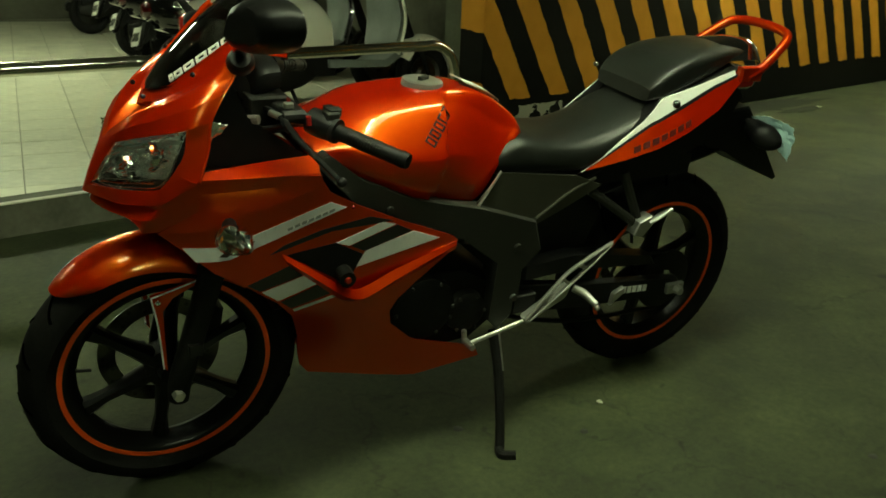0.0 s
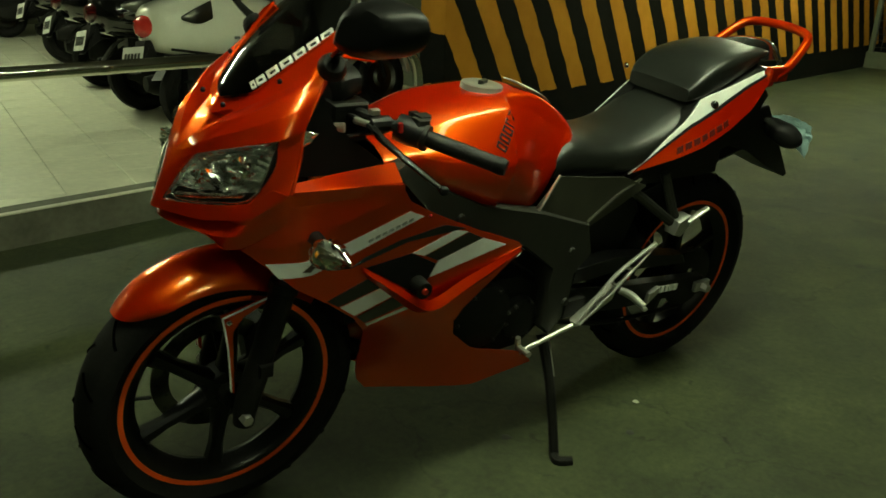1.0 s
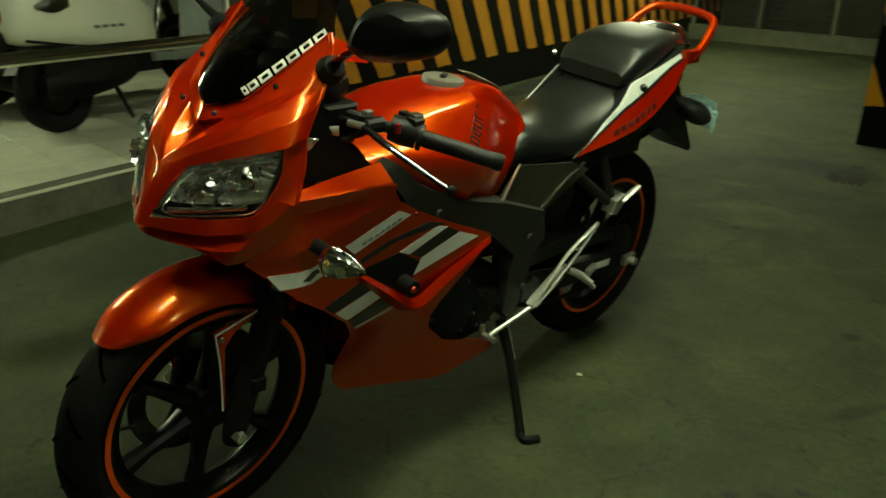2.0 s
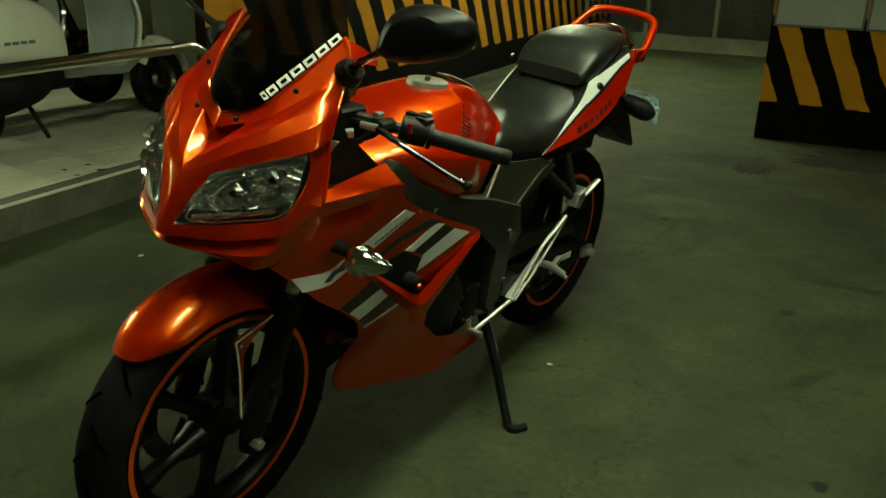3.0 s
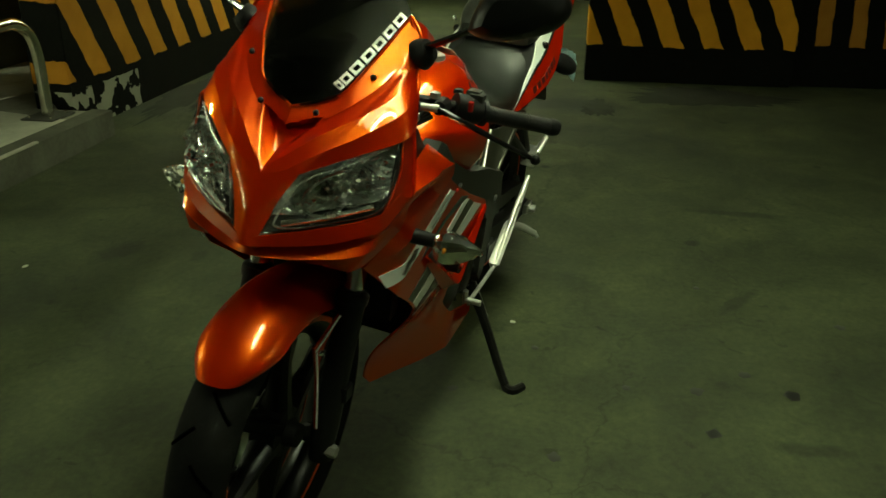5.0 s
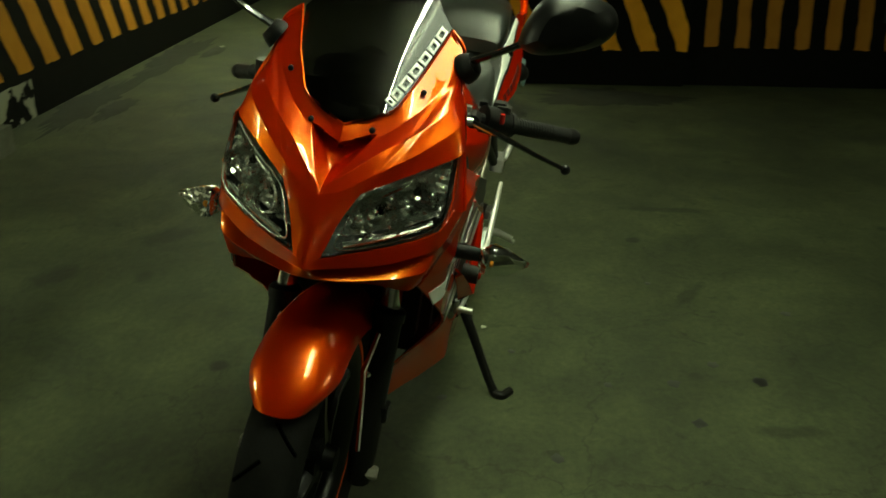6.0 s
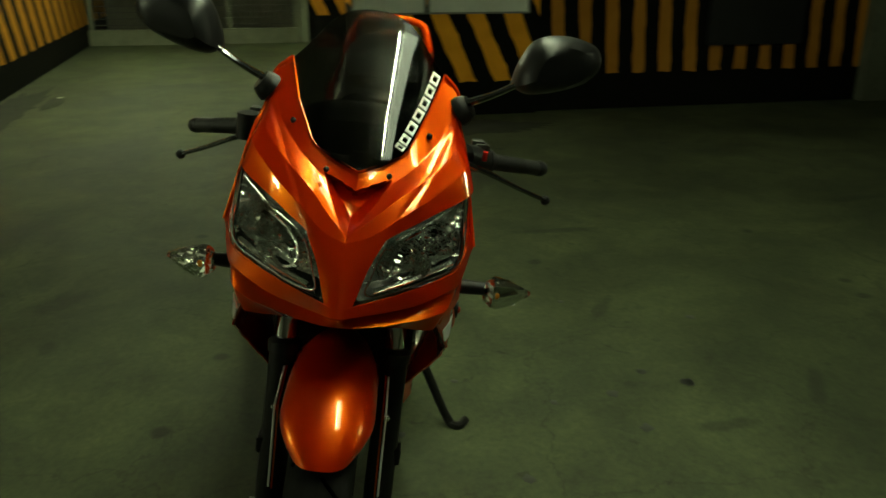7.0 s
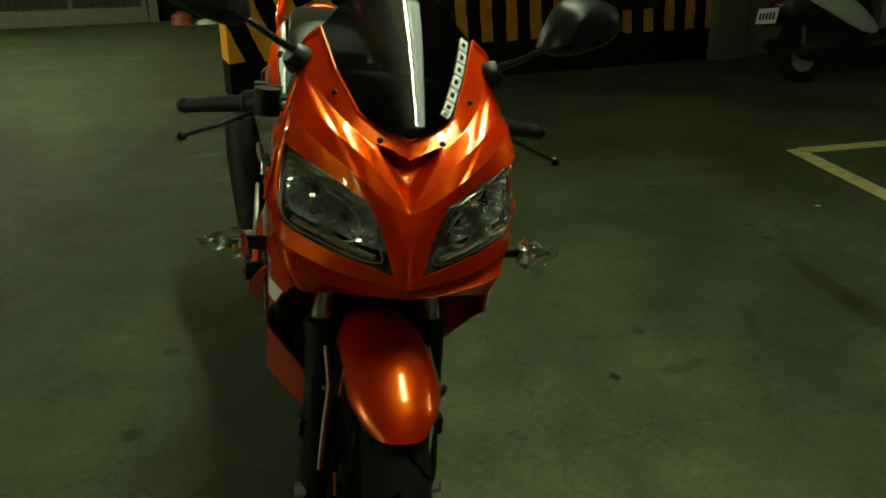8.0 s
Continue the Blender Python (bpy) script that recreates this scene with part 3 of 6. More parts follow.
# lamps under the ceiling, all out of view, some of them added fill
def lamp(u, v, drop=0.12, tubes=(-0.055, 0.055), glow_mat=M_TUBE, plate_to=-0.09):
    """A batten with bare tubes under a white enamel reflector plate."""
    ob = thing("fluorescent_lamp", HALL @ pose(u, v, HEIGHT - drop), "white enamel ceiling lamp out of view, with bare fluorescent tubes", "lamp", "ceiling lamps")
    part("housing", block(-0.64, 0.64, plate_to, 0.09 if plate_to > -0.1 else 0.0, 0.055, 0.119, 0.008), M_LAMP_BODY, ob)
    for dy in tubes:
        part("tube", tube([(-0.59, dy, 0), (0.59, dy, 0)], 0.013, seg=8), glow_mat, ob, "lit fluorescent tube")
        for dx in (-0.61, 0.61):
            part("socket", block(dx - 0.015, dx + 0.015, min(dy, 0.03) - 0.05 if plate_to < -0.1 else dy - 0.018, dy + 0.018, -0.018, 0.049, 0.003), M_LAMP_BODY, ob)
    if plate_to < -0.1:
        # this strip glows to give the pale band mirrored in the windscreen
        part("diffuser", block(-0.6, 0.6, -0.2, -0.03, 0.0, 0.054, 0.006), M_STRIP_GLOW, ob, "glowing strip beside the tube")
    if drop > 0.15:
        for dx in (-0.45, 0.45):
            part("hanger_rod", tube([(dx, -0.03, 0.115), (dx, -0.03, drop + 0.004)], 0.004, seg=6), M_LAMP_BODY, ob)
    return ob


for u in (-0.18, 1.1):
    lamp(u, -0.56, 0.2, (0.05,), M_TUBE_NEAR, -0.22)
lamp(0.7, 5.5)
# fill lamp added to lift the rail and the left-hand tiles
lamp(-2.0, 4.9, tubes=(0,), glow_mat=M_TUBE_FILL)
lamp(5.7, 1.1, glow_mat=M_TUBE_PASSAGE_FILL)
lamp(8.6, 1.0, glow_mat=M_TUBE_PASSAGE_FILL)
# fill lamp added to brighten the motorcycle's left flank and white stripes
lamp(-0.6, -5.0, tubes=(0,), glow_mat=M_TUBE_PASSAGE_FILL)
# fill lamp added ahead of the motorcycle to put glints in its headlamps
lamp(-6.0, -0.4, tubes=(0,), glow_mat=M_TUBE_FILL)


# dried oil spots and pale litter on the concrete
def blot(name, x, y, r, material, label, high, floor_z=0.0):
    rnd = random.Random(int(x * 1000) + 7)
    ring = [(x + r * rnd.uniform(0.65, 1.25) * math.cos(a), y + r * rnd.uniform(0.6, 1.1) * math.sin(a)) for a in np.linspace(0, 2 * math.pi, 14)[:-1]]
    v = [(p, q, floor_z + high * 0.4) for p, q in ring] + [(x + (p - x) * 0.7, y + (q - y) * 0.7, floor_z + high) for p, q in ring]
    n = len(ring)
    ob = put(name, v, [(i, (i + 1) % n, n + (i + 1) % n, n + i) for i in range(n)] + [tuple(range(n, 2 * n))], material)
    tagged(ob, label, "stain" if material == M_OIL else "litter", name.replace("_", " ") + "s on the floor")


def grime(u0, u1, v0, v1, seed, high):
    """A long irregular dark patch on the concrete."""
    rnd = random.Random(seed)
    n = 60
    ring = []
    for i in range(n):
        a = 2 * math.pi * i / n
        q = 0.8 + 0.2 * math.sin(3 * a + seed) * rnd.uniform(0.3, 1) + rnd.uniform(-0.16, 0.16)
        ring.append(((u0 + u1) / 2 + (u1 - u0) / 2 * q * math.cos(a), (v0 + v1) / 2 + (v1 - v0) / 2 * q * math.sin(a)))
    c = ((u0 + u1) / 2, (v0 + v1) / 2)
    v = [(p, q, high * 0.5) for p, q in ring] + [(c[0] + (p - c[0]) * 0.97, c[1] + (q - c[1]) * 0.97, high) for p, q in ring]
    ob = put("grime_patch", v, [(i, (i + 1) % n, n + (i + 1) % n, n + i) for i in range(n)] + [tuple(range(n, 2 * n))], M_DARK_PATCH)
    ob.matrix_world = HALL
    tagged(ob, "dark irregular patch on the concrete", "stain", "grime patches on the floor")


# darker floor along the striped wall's foot and before the pillar
for k, (u0, u1, v0, v1) in enumerate(((3.2, 5.2, 1.95, 2.27), (4.6, 7.4, 1.9, 2.27), (3.6, 4.4, 1.8, 2.0), (5.9, 6.7, 1.75, 1.93), (4.3, 5.05, -2.0, -0.7), (3.9, 4.5, -0.75, -0.5))):
    grime(u0, u1, v0, v1, 3 + k, 0.0008 + 0.0003 * k)
for x, y, r in ((0.938, -0.58, 0.022), (1.08, -0.69, 0.02), (1.02, -0.82, 0.026), (0.755, -0.64, 0.022), (0.885, -0.4, 0.014), (0.7, 0.03, 0.016), (0.51, -0.3, 0.018), (1.0, -0.11, 0.012), (1.5, -0.95, 0.02), (1.62, -0.5, 0.014)):
    blot("oil_spot", x, y, r, M_OIL, "small dark dried oil spot on the concrete", 0.0012)
# flat dark spots that stand for four bolt holes in the tiles
for x, y, r in ((1.071, 2.664, 0.016), (1.063, 2.535, 0.014), (1.2, 2.681, 0.016), (1.19, 2.547, 0.026)):
    blot("dirt_spot", x, y, r, M_OIL, "small dark spot on the beige tiles", 0.003, 0.14)
for x, y, r in ((0.85, 1.72, 0.012), (5.95, 3.38, 0.03), (2.06, -2.1, 0.014), (1.13, 0.0, 0.01)):
    blot("litter_scrap", x, y, r, M_FLECK, "tiny pale scrap of litter on the concrete", 0.003)


# ---- the motorcycle: x to its tail, y to its right, z up, leaning on the side stand ----
bike = thing("motorcycle", pose(0, 0.155, 0, 7.2, 0, 3.0), "pearl orange faired sport motorcycle leaning on its side stand", "motorcycle")


def sub(name, m=Matrix(), parent=bike, label=""):
    ob = new(name)
    ob.parent = parent
    ob.matrix_local = m
    ob.empty_display_size = 0.05
    return tagged(ob, label) if label else ob


# wheels
def wheel(name, x, z, radius, half, rim_half, label):
    """A six-spoke cast wheel: tyre with cut tread, rim, taped rim edge, spokes, hub, disc."""
    w = sub(name, Matrix.Translation((x, 0, z)), label=label)
    rr = 0.216
    prof = []
    for a in np.linspace(-1.0, 1.0, 19):
        h = half * math.sin(a * 1.45) / math.sin(1.45)
        prof.append((rr + 0.012 + (radius - rr - 0.012) * max(0.0, math.cos(a * 1.45)) ** 0.55, h))
    prof = [(0.222, -rim_half + 0.006), (0.2285, -rim_half + 0.002)] + prof + [(0.2285, rim_half - 0.002), (0.222, rim_half - 0.006)]
    part("tyre", lathe(prof, seg=72), M_RUBBER, w, "black tyre with cut tread grooves")
    # tread cuts: thin curved rods laid into the crown, their black stands for groove shade
    for i in range(32):
        g = []
        for k in range(7):
            a = k / 6
            ang = 2 * math.pi * (i + 0.7 * a) / 32
            sgn = 1 if i % 2 else -1
            h = sgn * half * (0.08 + 0.72 * a)
            phi = math.asin(min(1, abs(h) / half * math.sin(1.45))) / 1.45
            r = rr + 0.012 + (radius - rr - 0.012) * max(0.0, math.cos(phi * 1.45)) ** 0.55 - 0.0005
            g.append((r * math.cos(ang), h, r * math.sin(ang)))
        part("tread_groove", tube(g, 0.0032, 14, 5, cap=False), M_GROOVE_SHADE, w)
    b = rim_half
    part("rim", lathe([(0.215, -b), (0.2275, -b), (0.2275, -b + 0.004), (0.216, -b + 0.014), (0.196, -b + 0.024), (0.193, 0), (0.196, b - 0.024), (0.216, b - 0.014), (0.2275, b - 0.004), (0.2275, b), (0.215, b), (0.206, b - 0.006), (0.188, b - 0.022), (0.184, 0), (0.188, -b + 0.022), (0.206, -b + 0.006)], seg=72), M_WHEEL, w)
    for s in (-1, 1):
        part("rim_tape", lathe([(0.2165, s * (b + 0.0014)), (0.2272, s * (b + 0.0014)), (0.2272, s * (b - 0.001)), (0.2165, s * (b - 0.001))], seg=72), M_RIMTAPE, w, "orange rim tape")
    for i in range(6):
        a = 2 * math.pi * i / 6 + 0.4
        d, e = Vector((math.cos(a), 0, math.sin(a))), Vector((-math.sin(a), 0, math.cos(a)))
        rings = []
        for r, wd, th in ((0.03, 0.02, 0.03), (0.08, 0.016, 0.022), (0.14, 0.013, 0.016), (0.188, 0.019, 0.02)):
            c = d * r
            rings.append([c + e * p * wd + Vector((0, q * th, 0)) for p, q in ((-1, -0.5), (-0.5, -1), (0.5, -1), (1, -0.5), (1, 0.5), (0.5, 1), (-0.5, 1), (-1, 0.5))])
        part("spoke", loft(rings), M_WHEEL, w)
    part("hub", lathe([(0.0, -half), (0.022, -half), (0.026, -0.03), (0.048, -0.026), (0.048, 0.026), (0.026, 0.03), (0.022, half), (0.0, half)], seg=32, closed=False), M_ENGINE, w)
    part("valve", tube([(-0.19, -0.01, 0.03), (-0.155, -0.014, 0.026)], 0.004, seg=6), M_BLACK, w)
    return w


def disc(parent, y, r, t=0.0022):
    """A drilled brake disc with a spidered carrier."""
    part("brake_disc", lathe([(r * 0.72, -t + y), (r, -t + y), (r, t + y), (r * 0.72, t + y)], seg=60), M_DISC, parent, "steel brake disc")
    for i in range(24):
        a = 2 * math.pi * i / 24
        q = r * (0.8 if i % 2 else 0.92)
        part("disc_hole", lathe([(0, y - t - 0.0008), (0.005, y - t - 0.0008), (0.005, y + t + 0.0008), (0, y + t + 0.0008)], (q * math.cos(a), 0, q * math.sin(a)), 8, closed=False), M_DECAL_BLACK, parent)
    for i in range(5):
        a = 2 * math.pi * i / 5
        part("carrier_arm", tube([(0.04 * math.cos(a), y, 0.04 * math.sin(a)), (r * 0.75 * math.cos(a + 0.3), y, r * 0.75 * math.sin(a + 0.3))], 0.008, seg=6, squash=0.5), M_ENGINE, parent)


front_wheel = wheel("front_wheel", -0.004, 0.296, 0.296, 0.052, 0.034, "black six-spoke cast front wheel with orange rim tape")
disc(front_wheel, 0.058, 0.135)
rear_wheel = wheel("rear_wheel", 1.395, 0.307, 0.307, 0.066, 0.045, "black six-spoke cast rear wheel with orange rim tape")
disc(rear_wheel, 0.08, 0.105)
part("sprocket", lathe([(0.03, -0.088), (0.088, -0.088), (0.094, -0.086), (0.094, -0.082), (0.03, -0.08)], seg=44), M_ENGINE, rear_wheel)

# fork
fork = sub("front_fork", label="telescopic fork with black lower legs and chrome tubes")
for s in (-1, 1):
    y = 0.096 * s
    part("lower_leg", tube([(0.0, y, 0.262), (0.004, y, 0.3), (0.03, y, 0.39), (0.078, y, 0.555)], [0.022, 0.026, 0.025, 0.027], 20, 14), M_ENGINE, fork)
    part("dust_seal", lathe([(0.0, -0.012), (0.03, -0.012), (0.031, 0.006), (0.024, 0.014), (0.0, 0.014)], seg=20, axis="z", closed=False), M_BLACK, fork).matrix_local = pose(0.081, y, 0.566, 0, 16, 0)
    part("chrome_tube", tube([(0.08, y, 0.56), (0.172, y, 0.885)], 0.0185, seg=16), M_CHROME, fork, "chrome fork tube")
    part("axle_nut", lathe([(0, -0.012), (0.011, -0.012), (0.013, -0.008), (0.013, 0.012), (0, 0.012)], (-0.004, 0.118 * s, 0.288), 6, closed=False), M_ALLOY, fork, "bright axle nut")
    part("reflector_boss", block(0.02, 0.05, y - 0.014 * s, y + 0.032 * s, 0.38, 0.41, 0.003), M_BLACK, fork)
part("lower_clamp", block(0.085, 0.2, -0.125, 0.125, 0.655, 0.7, 0.008), M_ENGINE, fork)
part("top_clamp", block(0.13, 0.27, -0.125, 0.125, 0.865, 0.89, 0.006), M_ENGINE, fork)
part("steering_nut", lathe([(0, 0.03), (0.016, 0.03), (0.018, 0.0), (0, 0.0)], (0.215, 0, 0.888), 6, "z", False), M_CHROME, fork)
part("ignition_lock", lathe([(0, 0.022), (0.018, 0.022), (0.021, 0.0), (0, 0.0)], (0.165, 0, 0.888), 20, "z", False), M_BLACK, fork)
part("caliper", prism([(0.075, 0.29), (0.13, 0.31), (0.14, 0.38), (0.105, 0.41), (0.06, 0.37)], 0.045, 0.1), M_ENGINE, fork)

# front mudguard
fend = sub("front_mudguard", label="glossy orange front mudguard with white edge lines")
cx, cz = -0.004, 0.296
lines = []
for k in range(25):
    a = 134 - 84 * (k / 24) ** 1.25
    tip = min(1.0, (135 - a) / 14)
    w = (0.074 - 0.01 * max(0, (80 - a) / 30) ** 2) * max(0.3, 1 - 0.62 * (1 - tip) ** 2) ** 0.5
    d = 0.04 + 0.05 * min(1, max(0, (134 - a) / 60))
    row = []
    for th in np.linspace(-1.4, 1.4, 25):
        r = 0.326 - d * (1 - math.cos(th)) - 0.014 * max(0, (a - 95) / 39) ** 2
        c = a - 9 * (1 - k / 24) * (abs(th) / 1.4) ** 2.5
        row.append((cx + r * math.cos(radians(c)), w * math.sin(th) / math.sin(1.4), cz + r * math.sin(radians(c))))
    lines.append(row)
part("shell", sheet(lines, 25, 1, 0.003, (0, 0, 0.3)), M_PAINT, fend)
for s in (-1, 1):
    leg = plate([(-0.045, 0.52), (0.06, 0.545), (0.072, 0.543), (0.0, 0.507), (-0.02, 0.48), (-0.02, 0.42), (-0.018, 0.335), (-0.024, 0.345), (-0.03, 0.45)], lambda x, z: -0.088 - 0.02 * max(0.0, (0.52 - z)) , 0.003, 0.02)
    part("fork_guard", leg if s < 0 else flip(leg), M_PAINT, fend)
    e = join(tube([(-0.026, -0.0955, 0.345), (-0.033, -0.0935, 0.45), (-0.043, -0.092, 0.516)], 0.0019, 16, 6), tube([(-0.043, -0.092, 0.516), (0.06, -0.091, 0.544)], 0.0019, 8, 6))
    part("edge_line", e if s < 0 else flip(e), M_WHITE, fend, "white edge line")
for s in (-1, 1):
    part("bolt", ball((-0.03, 0.094 * s, 0.505), 0.006, 8), M_CHROME, fend)

def creased(h, at=(2, 4)):
    """Doubles chosen points of a section, so that the skin folds there."""
    out = []
    for i, p in enumerate(h):
        if i in at:
            a, b = Vector(h[i - 1]), Vector(h[i + 1])
            p = Vector(p)
            out += [tuple(p + (a - p).normalized() * 0.005), tuple(p + (b - p).normalized() * 0.005)]
        else:
            out.append(p)
    return out


# upper cowl round the screen, down to the lamps
SLIM = Matrix.Diagonal((1, 0.955, 1, 1))
cowl = sub("upper_fairing", SLIM, label="glossy orange upper fairing with an air scoop under the screen")
L0 = [(-0.016, 0, 0.918), (0.004, -0.036, 0.928), (0.019, -0.07, 0.942), (0.026, -0.079, 0.95), (0.081, -0.108, 1.0), (0.146, -0.132, 1.058)]
L1 = [(-0.034, 0, 0.89), (-0.026, -0.028, 0.897), (-0.011, -0.062, 0.911), (0.01, -0.092, 0.931), (0.066, -0.134, 0.971), (0.132, -0.156, 1.035)]
L2m = [(-0.095, 0, 0.83), (-0.089, -0.032, 0.84), (-0.066, -0.08, 0.871), (-0.023, -0.13, 0.899), (0.038, -0.178, 0.935), (0.089, -0.178, 0.952)]
L3 = [(-0.101, 0, 0.82), (-0.095, -0.037, 0.825), (-0.081, -0.066, 0.841), (-0.034, -0.129, 0.869), (0.02, -0.19, 0.897), (0.063, -0.188, 0.908)]
GROOVE = [(0.152, 0.985), (0.118, 0.93), (0.08, 0.875), (0.07, 0.858)]


def to_line(y, z, line):
    """Distance to a broken line, how far along it (0 to 1), and the side."""
    best = (9.0, 0.0, 1.0)
    for i, (a, c) in enumerate(zip(line, line[1:])):
        dy, dz = c[0] - a[0], c[1] - a[1]
        q = min(1, max(0, ((y - a[0]) * dy + (z - a[1]) * dz) / (dy * dy + dz * dz)))
        h = math.hypot(y - a[0] - dy * q, z - a[1] - dz * q)
        if h < best[0]:
            best = (h, (i + q) / (len(line) - 1), 1.0 if (y - a[0]) * dz - (z - a[1]) * dy < 0 else -1.0)
    return best


def aside(p):
    """The foot of the screen and the scoop sit a little to the left of the middle."""
    q = max(0.0, 1 - abs(p[2] - 0.91) / 0.09)
    return (p[0], p[1] - 0.006 * q * q * (3 - 2 * q), p[2])


def pressed(p):
    """Presses the V-shaped scoop and the two slanting grooves into the nose."""
    y, z = abs(p[1]), p[2]
    low = 0.0
    edge = ((z - 0.832) * 0.055 - y * 0.08) / math.hypot(0.055, 0.08)
    if edge > 0 and z < 0.893 + y * 0.345:
        q = min(1, max(0, (z - 0.832) / 0.07))
        w = min(1, edge / (0.018 * (1 - q) + 0.005))
        low = 0.026 * w * (0.35 + 0.65 * q)
    h, q, side = to_line(y, z, GROOVE)
    fade = min(1, (1 - q) / 0.3) if q > 0.5 else 1
    if h < 0.02:
        low += fade * (0.0014 * math.exp(-((h / 0.0055) ** 2)) - 0.0004 * math.exp(-(((h * side - 0.009) / 0.006) ** 2)))
    return (p[0] + 0.75 * low, p[1] - math.copysign(0.25 * low, p[1]), p[2] - 0.45 * low)


L2 = [(-0.088, 0, 0.838), (-0.078, -0.026, 0.858), (-0.05, -0.068, 0.893), (-0.012, -0.114, 0.921), (0.054, -0.16, 0.956), (0.112, -0.166, 0.983)]


def pointed(l):
    """Keeps the fold in the middle, and the one at the screen's lower corner, sharp."""
    near = tuple(np.array(l[0]) + 0.12 * (np.array(l[1]) - np.array(l[0])))
    return [l[0], near] + creased(l, (3,))[1:]


nv, nf = sheet([both(pointed(l)) for l in (L0, L1, L2, L2m, L3)], 261, 16, 0.003, (0.3, 0, 0.75))
part("nose_panel", ([aside(pressed(p)) for p in nv], nf), M_PAINT, cowl, sharp=26)
B0 = [(-0.1, 0, 0.822), (-0.095, -0.034, 0.826), (-0.083, -0.062, 0.838)]
B1 = [(-0.114, 0, 0.795), (-0.11, -0.022, 0.796), (-0.104, -0.04, 0.797)]
B2 = [(-0.128, 0, 0.762), (-0.125, -0.015, 0.762), (-0.119, -0.028, 0.762)]
B3 = [(-0.136, 0, 0.738), (-0.133, -0.012, 0.741), (-0.128, -0.022, 0.745)]
part("nose_blade", sheet([both(l) for l in (B0, B1, B2, B3)], 17, 5, 0.004, (0.3, 0, 0.8), True), M_PAINT, cowl)
N0 = [(-0.136, 0, 0.739), (-0.128, -0.025, 0.745), (-0.088, -0.105, 0.762), (-0.058, -0.148, 0.772), (-0.03, -0.187, 0.786), (0.006, -0.2, 0.81)]
N1 = [(-0.14, 0, 0.728), (-0.126, -0.035, 0.729), (-0.088, -0.115, 0.737), (-0.064, -0.152, 0.746), (-0.03, -0.19, 0.757), (0.03, -0.211, 0.8)]
N1b = [(-0.125, 0, 0.718), (-0.105, -0.035, 0.72), (-0.066, -0.108, 0.728), (-0.05, -0.143, 0.738), (-0.035, -0.183, 0.745), (0.034, -0.208, 0.785)]
N2 = [(-0.128, 0, 0.708), (-0.114, -0.05, 0.707), (-0.09, -0.107, 0.711), (-0.074, -0.142, 0.714), (-0.05, -0.176, 0.722), (0.036, -0.204, 0.762)]
N3 = [(-0.09, 0, 0.694), (-0.083, -0.05, 0.692), (-0.066, -0.1, 0.69), (-0.06, -0.13, 0.687), (-0.062, -0.155, 0.69), (0.03, -0.186, 0.7)]
part("chin_panel", sheet([both(creased(l, (3, 4))) for l in (N0, N1, N1b, N2, N3)], 97, 3, 0.003, (0.3, 0, 0.8)), M_PAINT, cowl, sharp=28)
for s in (-1, 1):
    chk = sheet([[(0.02, -0.19, 0.896), (0.012, -0.196, 0.85), (-0.012, -0.194, 0.81), (-0.03, -0.187, 0.786)],
                 [(0.063, -0.1885, 0.907), (0.054, -0.199, 0.86), (0.044, -0.206, 0.825), (0.034, -0.212, 0.803)]], 16, 5, 0.003)
    part("cheek_panel", chk if s < 0 else flip(chk), M_PAINT, cowl)
lip = [aside((x - 0.001, y, z + 0.0015)) for x, y, z in both(L0)]
part("screen_lip", join(*[tube([a, b], 0.002, 4, 6) for a, b in zip(lip, lip[1:])]), M_PAINT, cowl, "glossy orange lip round the foot of the screen")
for s in (-1, 1):
    for x, y, z in ((-0.026, 0.05, 0.92), (0.052, 0.113, 0.972)):
        part("screw", ball(aside((x - 0.001, s * y, z + 0.001)), 0.005, 10), M_BLACK, cowl, "black screw")
for s in (-1, 1):
    edge = tube([(0.146, -0.132, 1.058), (0.132, -0.157, 1.035), (0.112, -0.167, 0.983), (0.0895, -0.179, 0.952), (0.0635, -0.1895, 0.908), (0.0545, -0.2, 0.86), (0.0345, -0.213, 0.803)], 0.0032, 40, 8)
    part("rear_lip", edge if s < 0 else flip(edge), M_PAINT, cowl)
for s in (-1, 1):
    horn = sheet([[(0.139, -0.132, 1.058), (0.17, -0.145, 1.045), (0.215, -0.15, 1.02)], [(0.128, -0.158, 1.025), (0.17, -0.16, 1.018), (0.215, -0.154, 1.009)]], 10, 3, 0.004, (0.2, 0, 0.9))
    part("screen_horn", horn if s < 0 else flip(horn), M_PAINT, cowl)

# unseen tray added to keep light from leaking down onto the mudguard
part("inner_panel", sheet([[(-0.015, -0.14, 0.745), (-0.065, 0, 0.738), (-0.015, 0.14, 0.745)], [(0.1, -0.15, 0.752), (0.08, 0, 0.745), (0.1, 0.15, 0.752)], [(0.23, -0.15, 0.765), (0.23, 0, 0.765), (0.23, 0.15, 0.765)]], 15, 7, 0.004, (0.1, 0, 0.5)), M_BLACK, cowl, "black tray added under the lamps to block light")

# smoked screen
SCREEN_A, SCREEN_B, SCREEN_C = -0.0162, 0.6847, 1.7701


def screen_at(y, z, out=0.0):
    """A point on the screen's curved sheet."""
    d = max(0.0, abs(y) - 0.07)
    x = SCREEN_A + SCREEN_B * (z - 0.918) + SCREEN_C * (z - 0.918) ** 2 + (3.0 * y * y if d == 0 else 0.0147 + 0.42 * d + 0.9 * d * d)
    return aside((x - 0.66 * out, y + 3.0 * out * y, z + 0.7 * out))


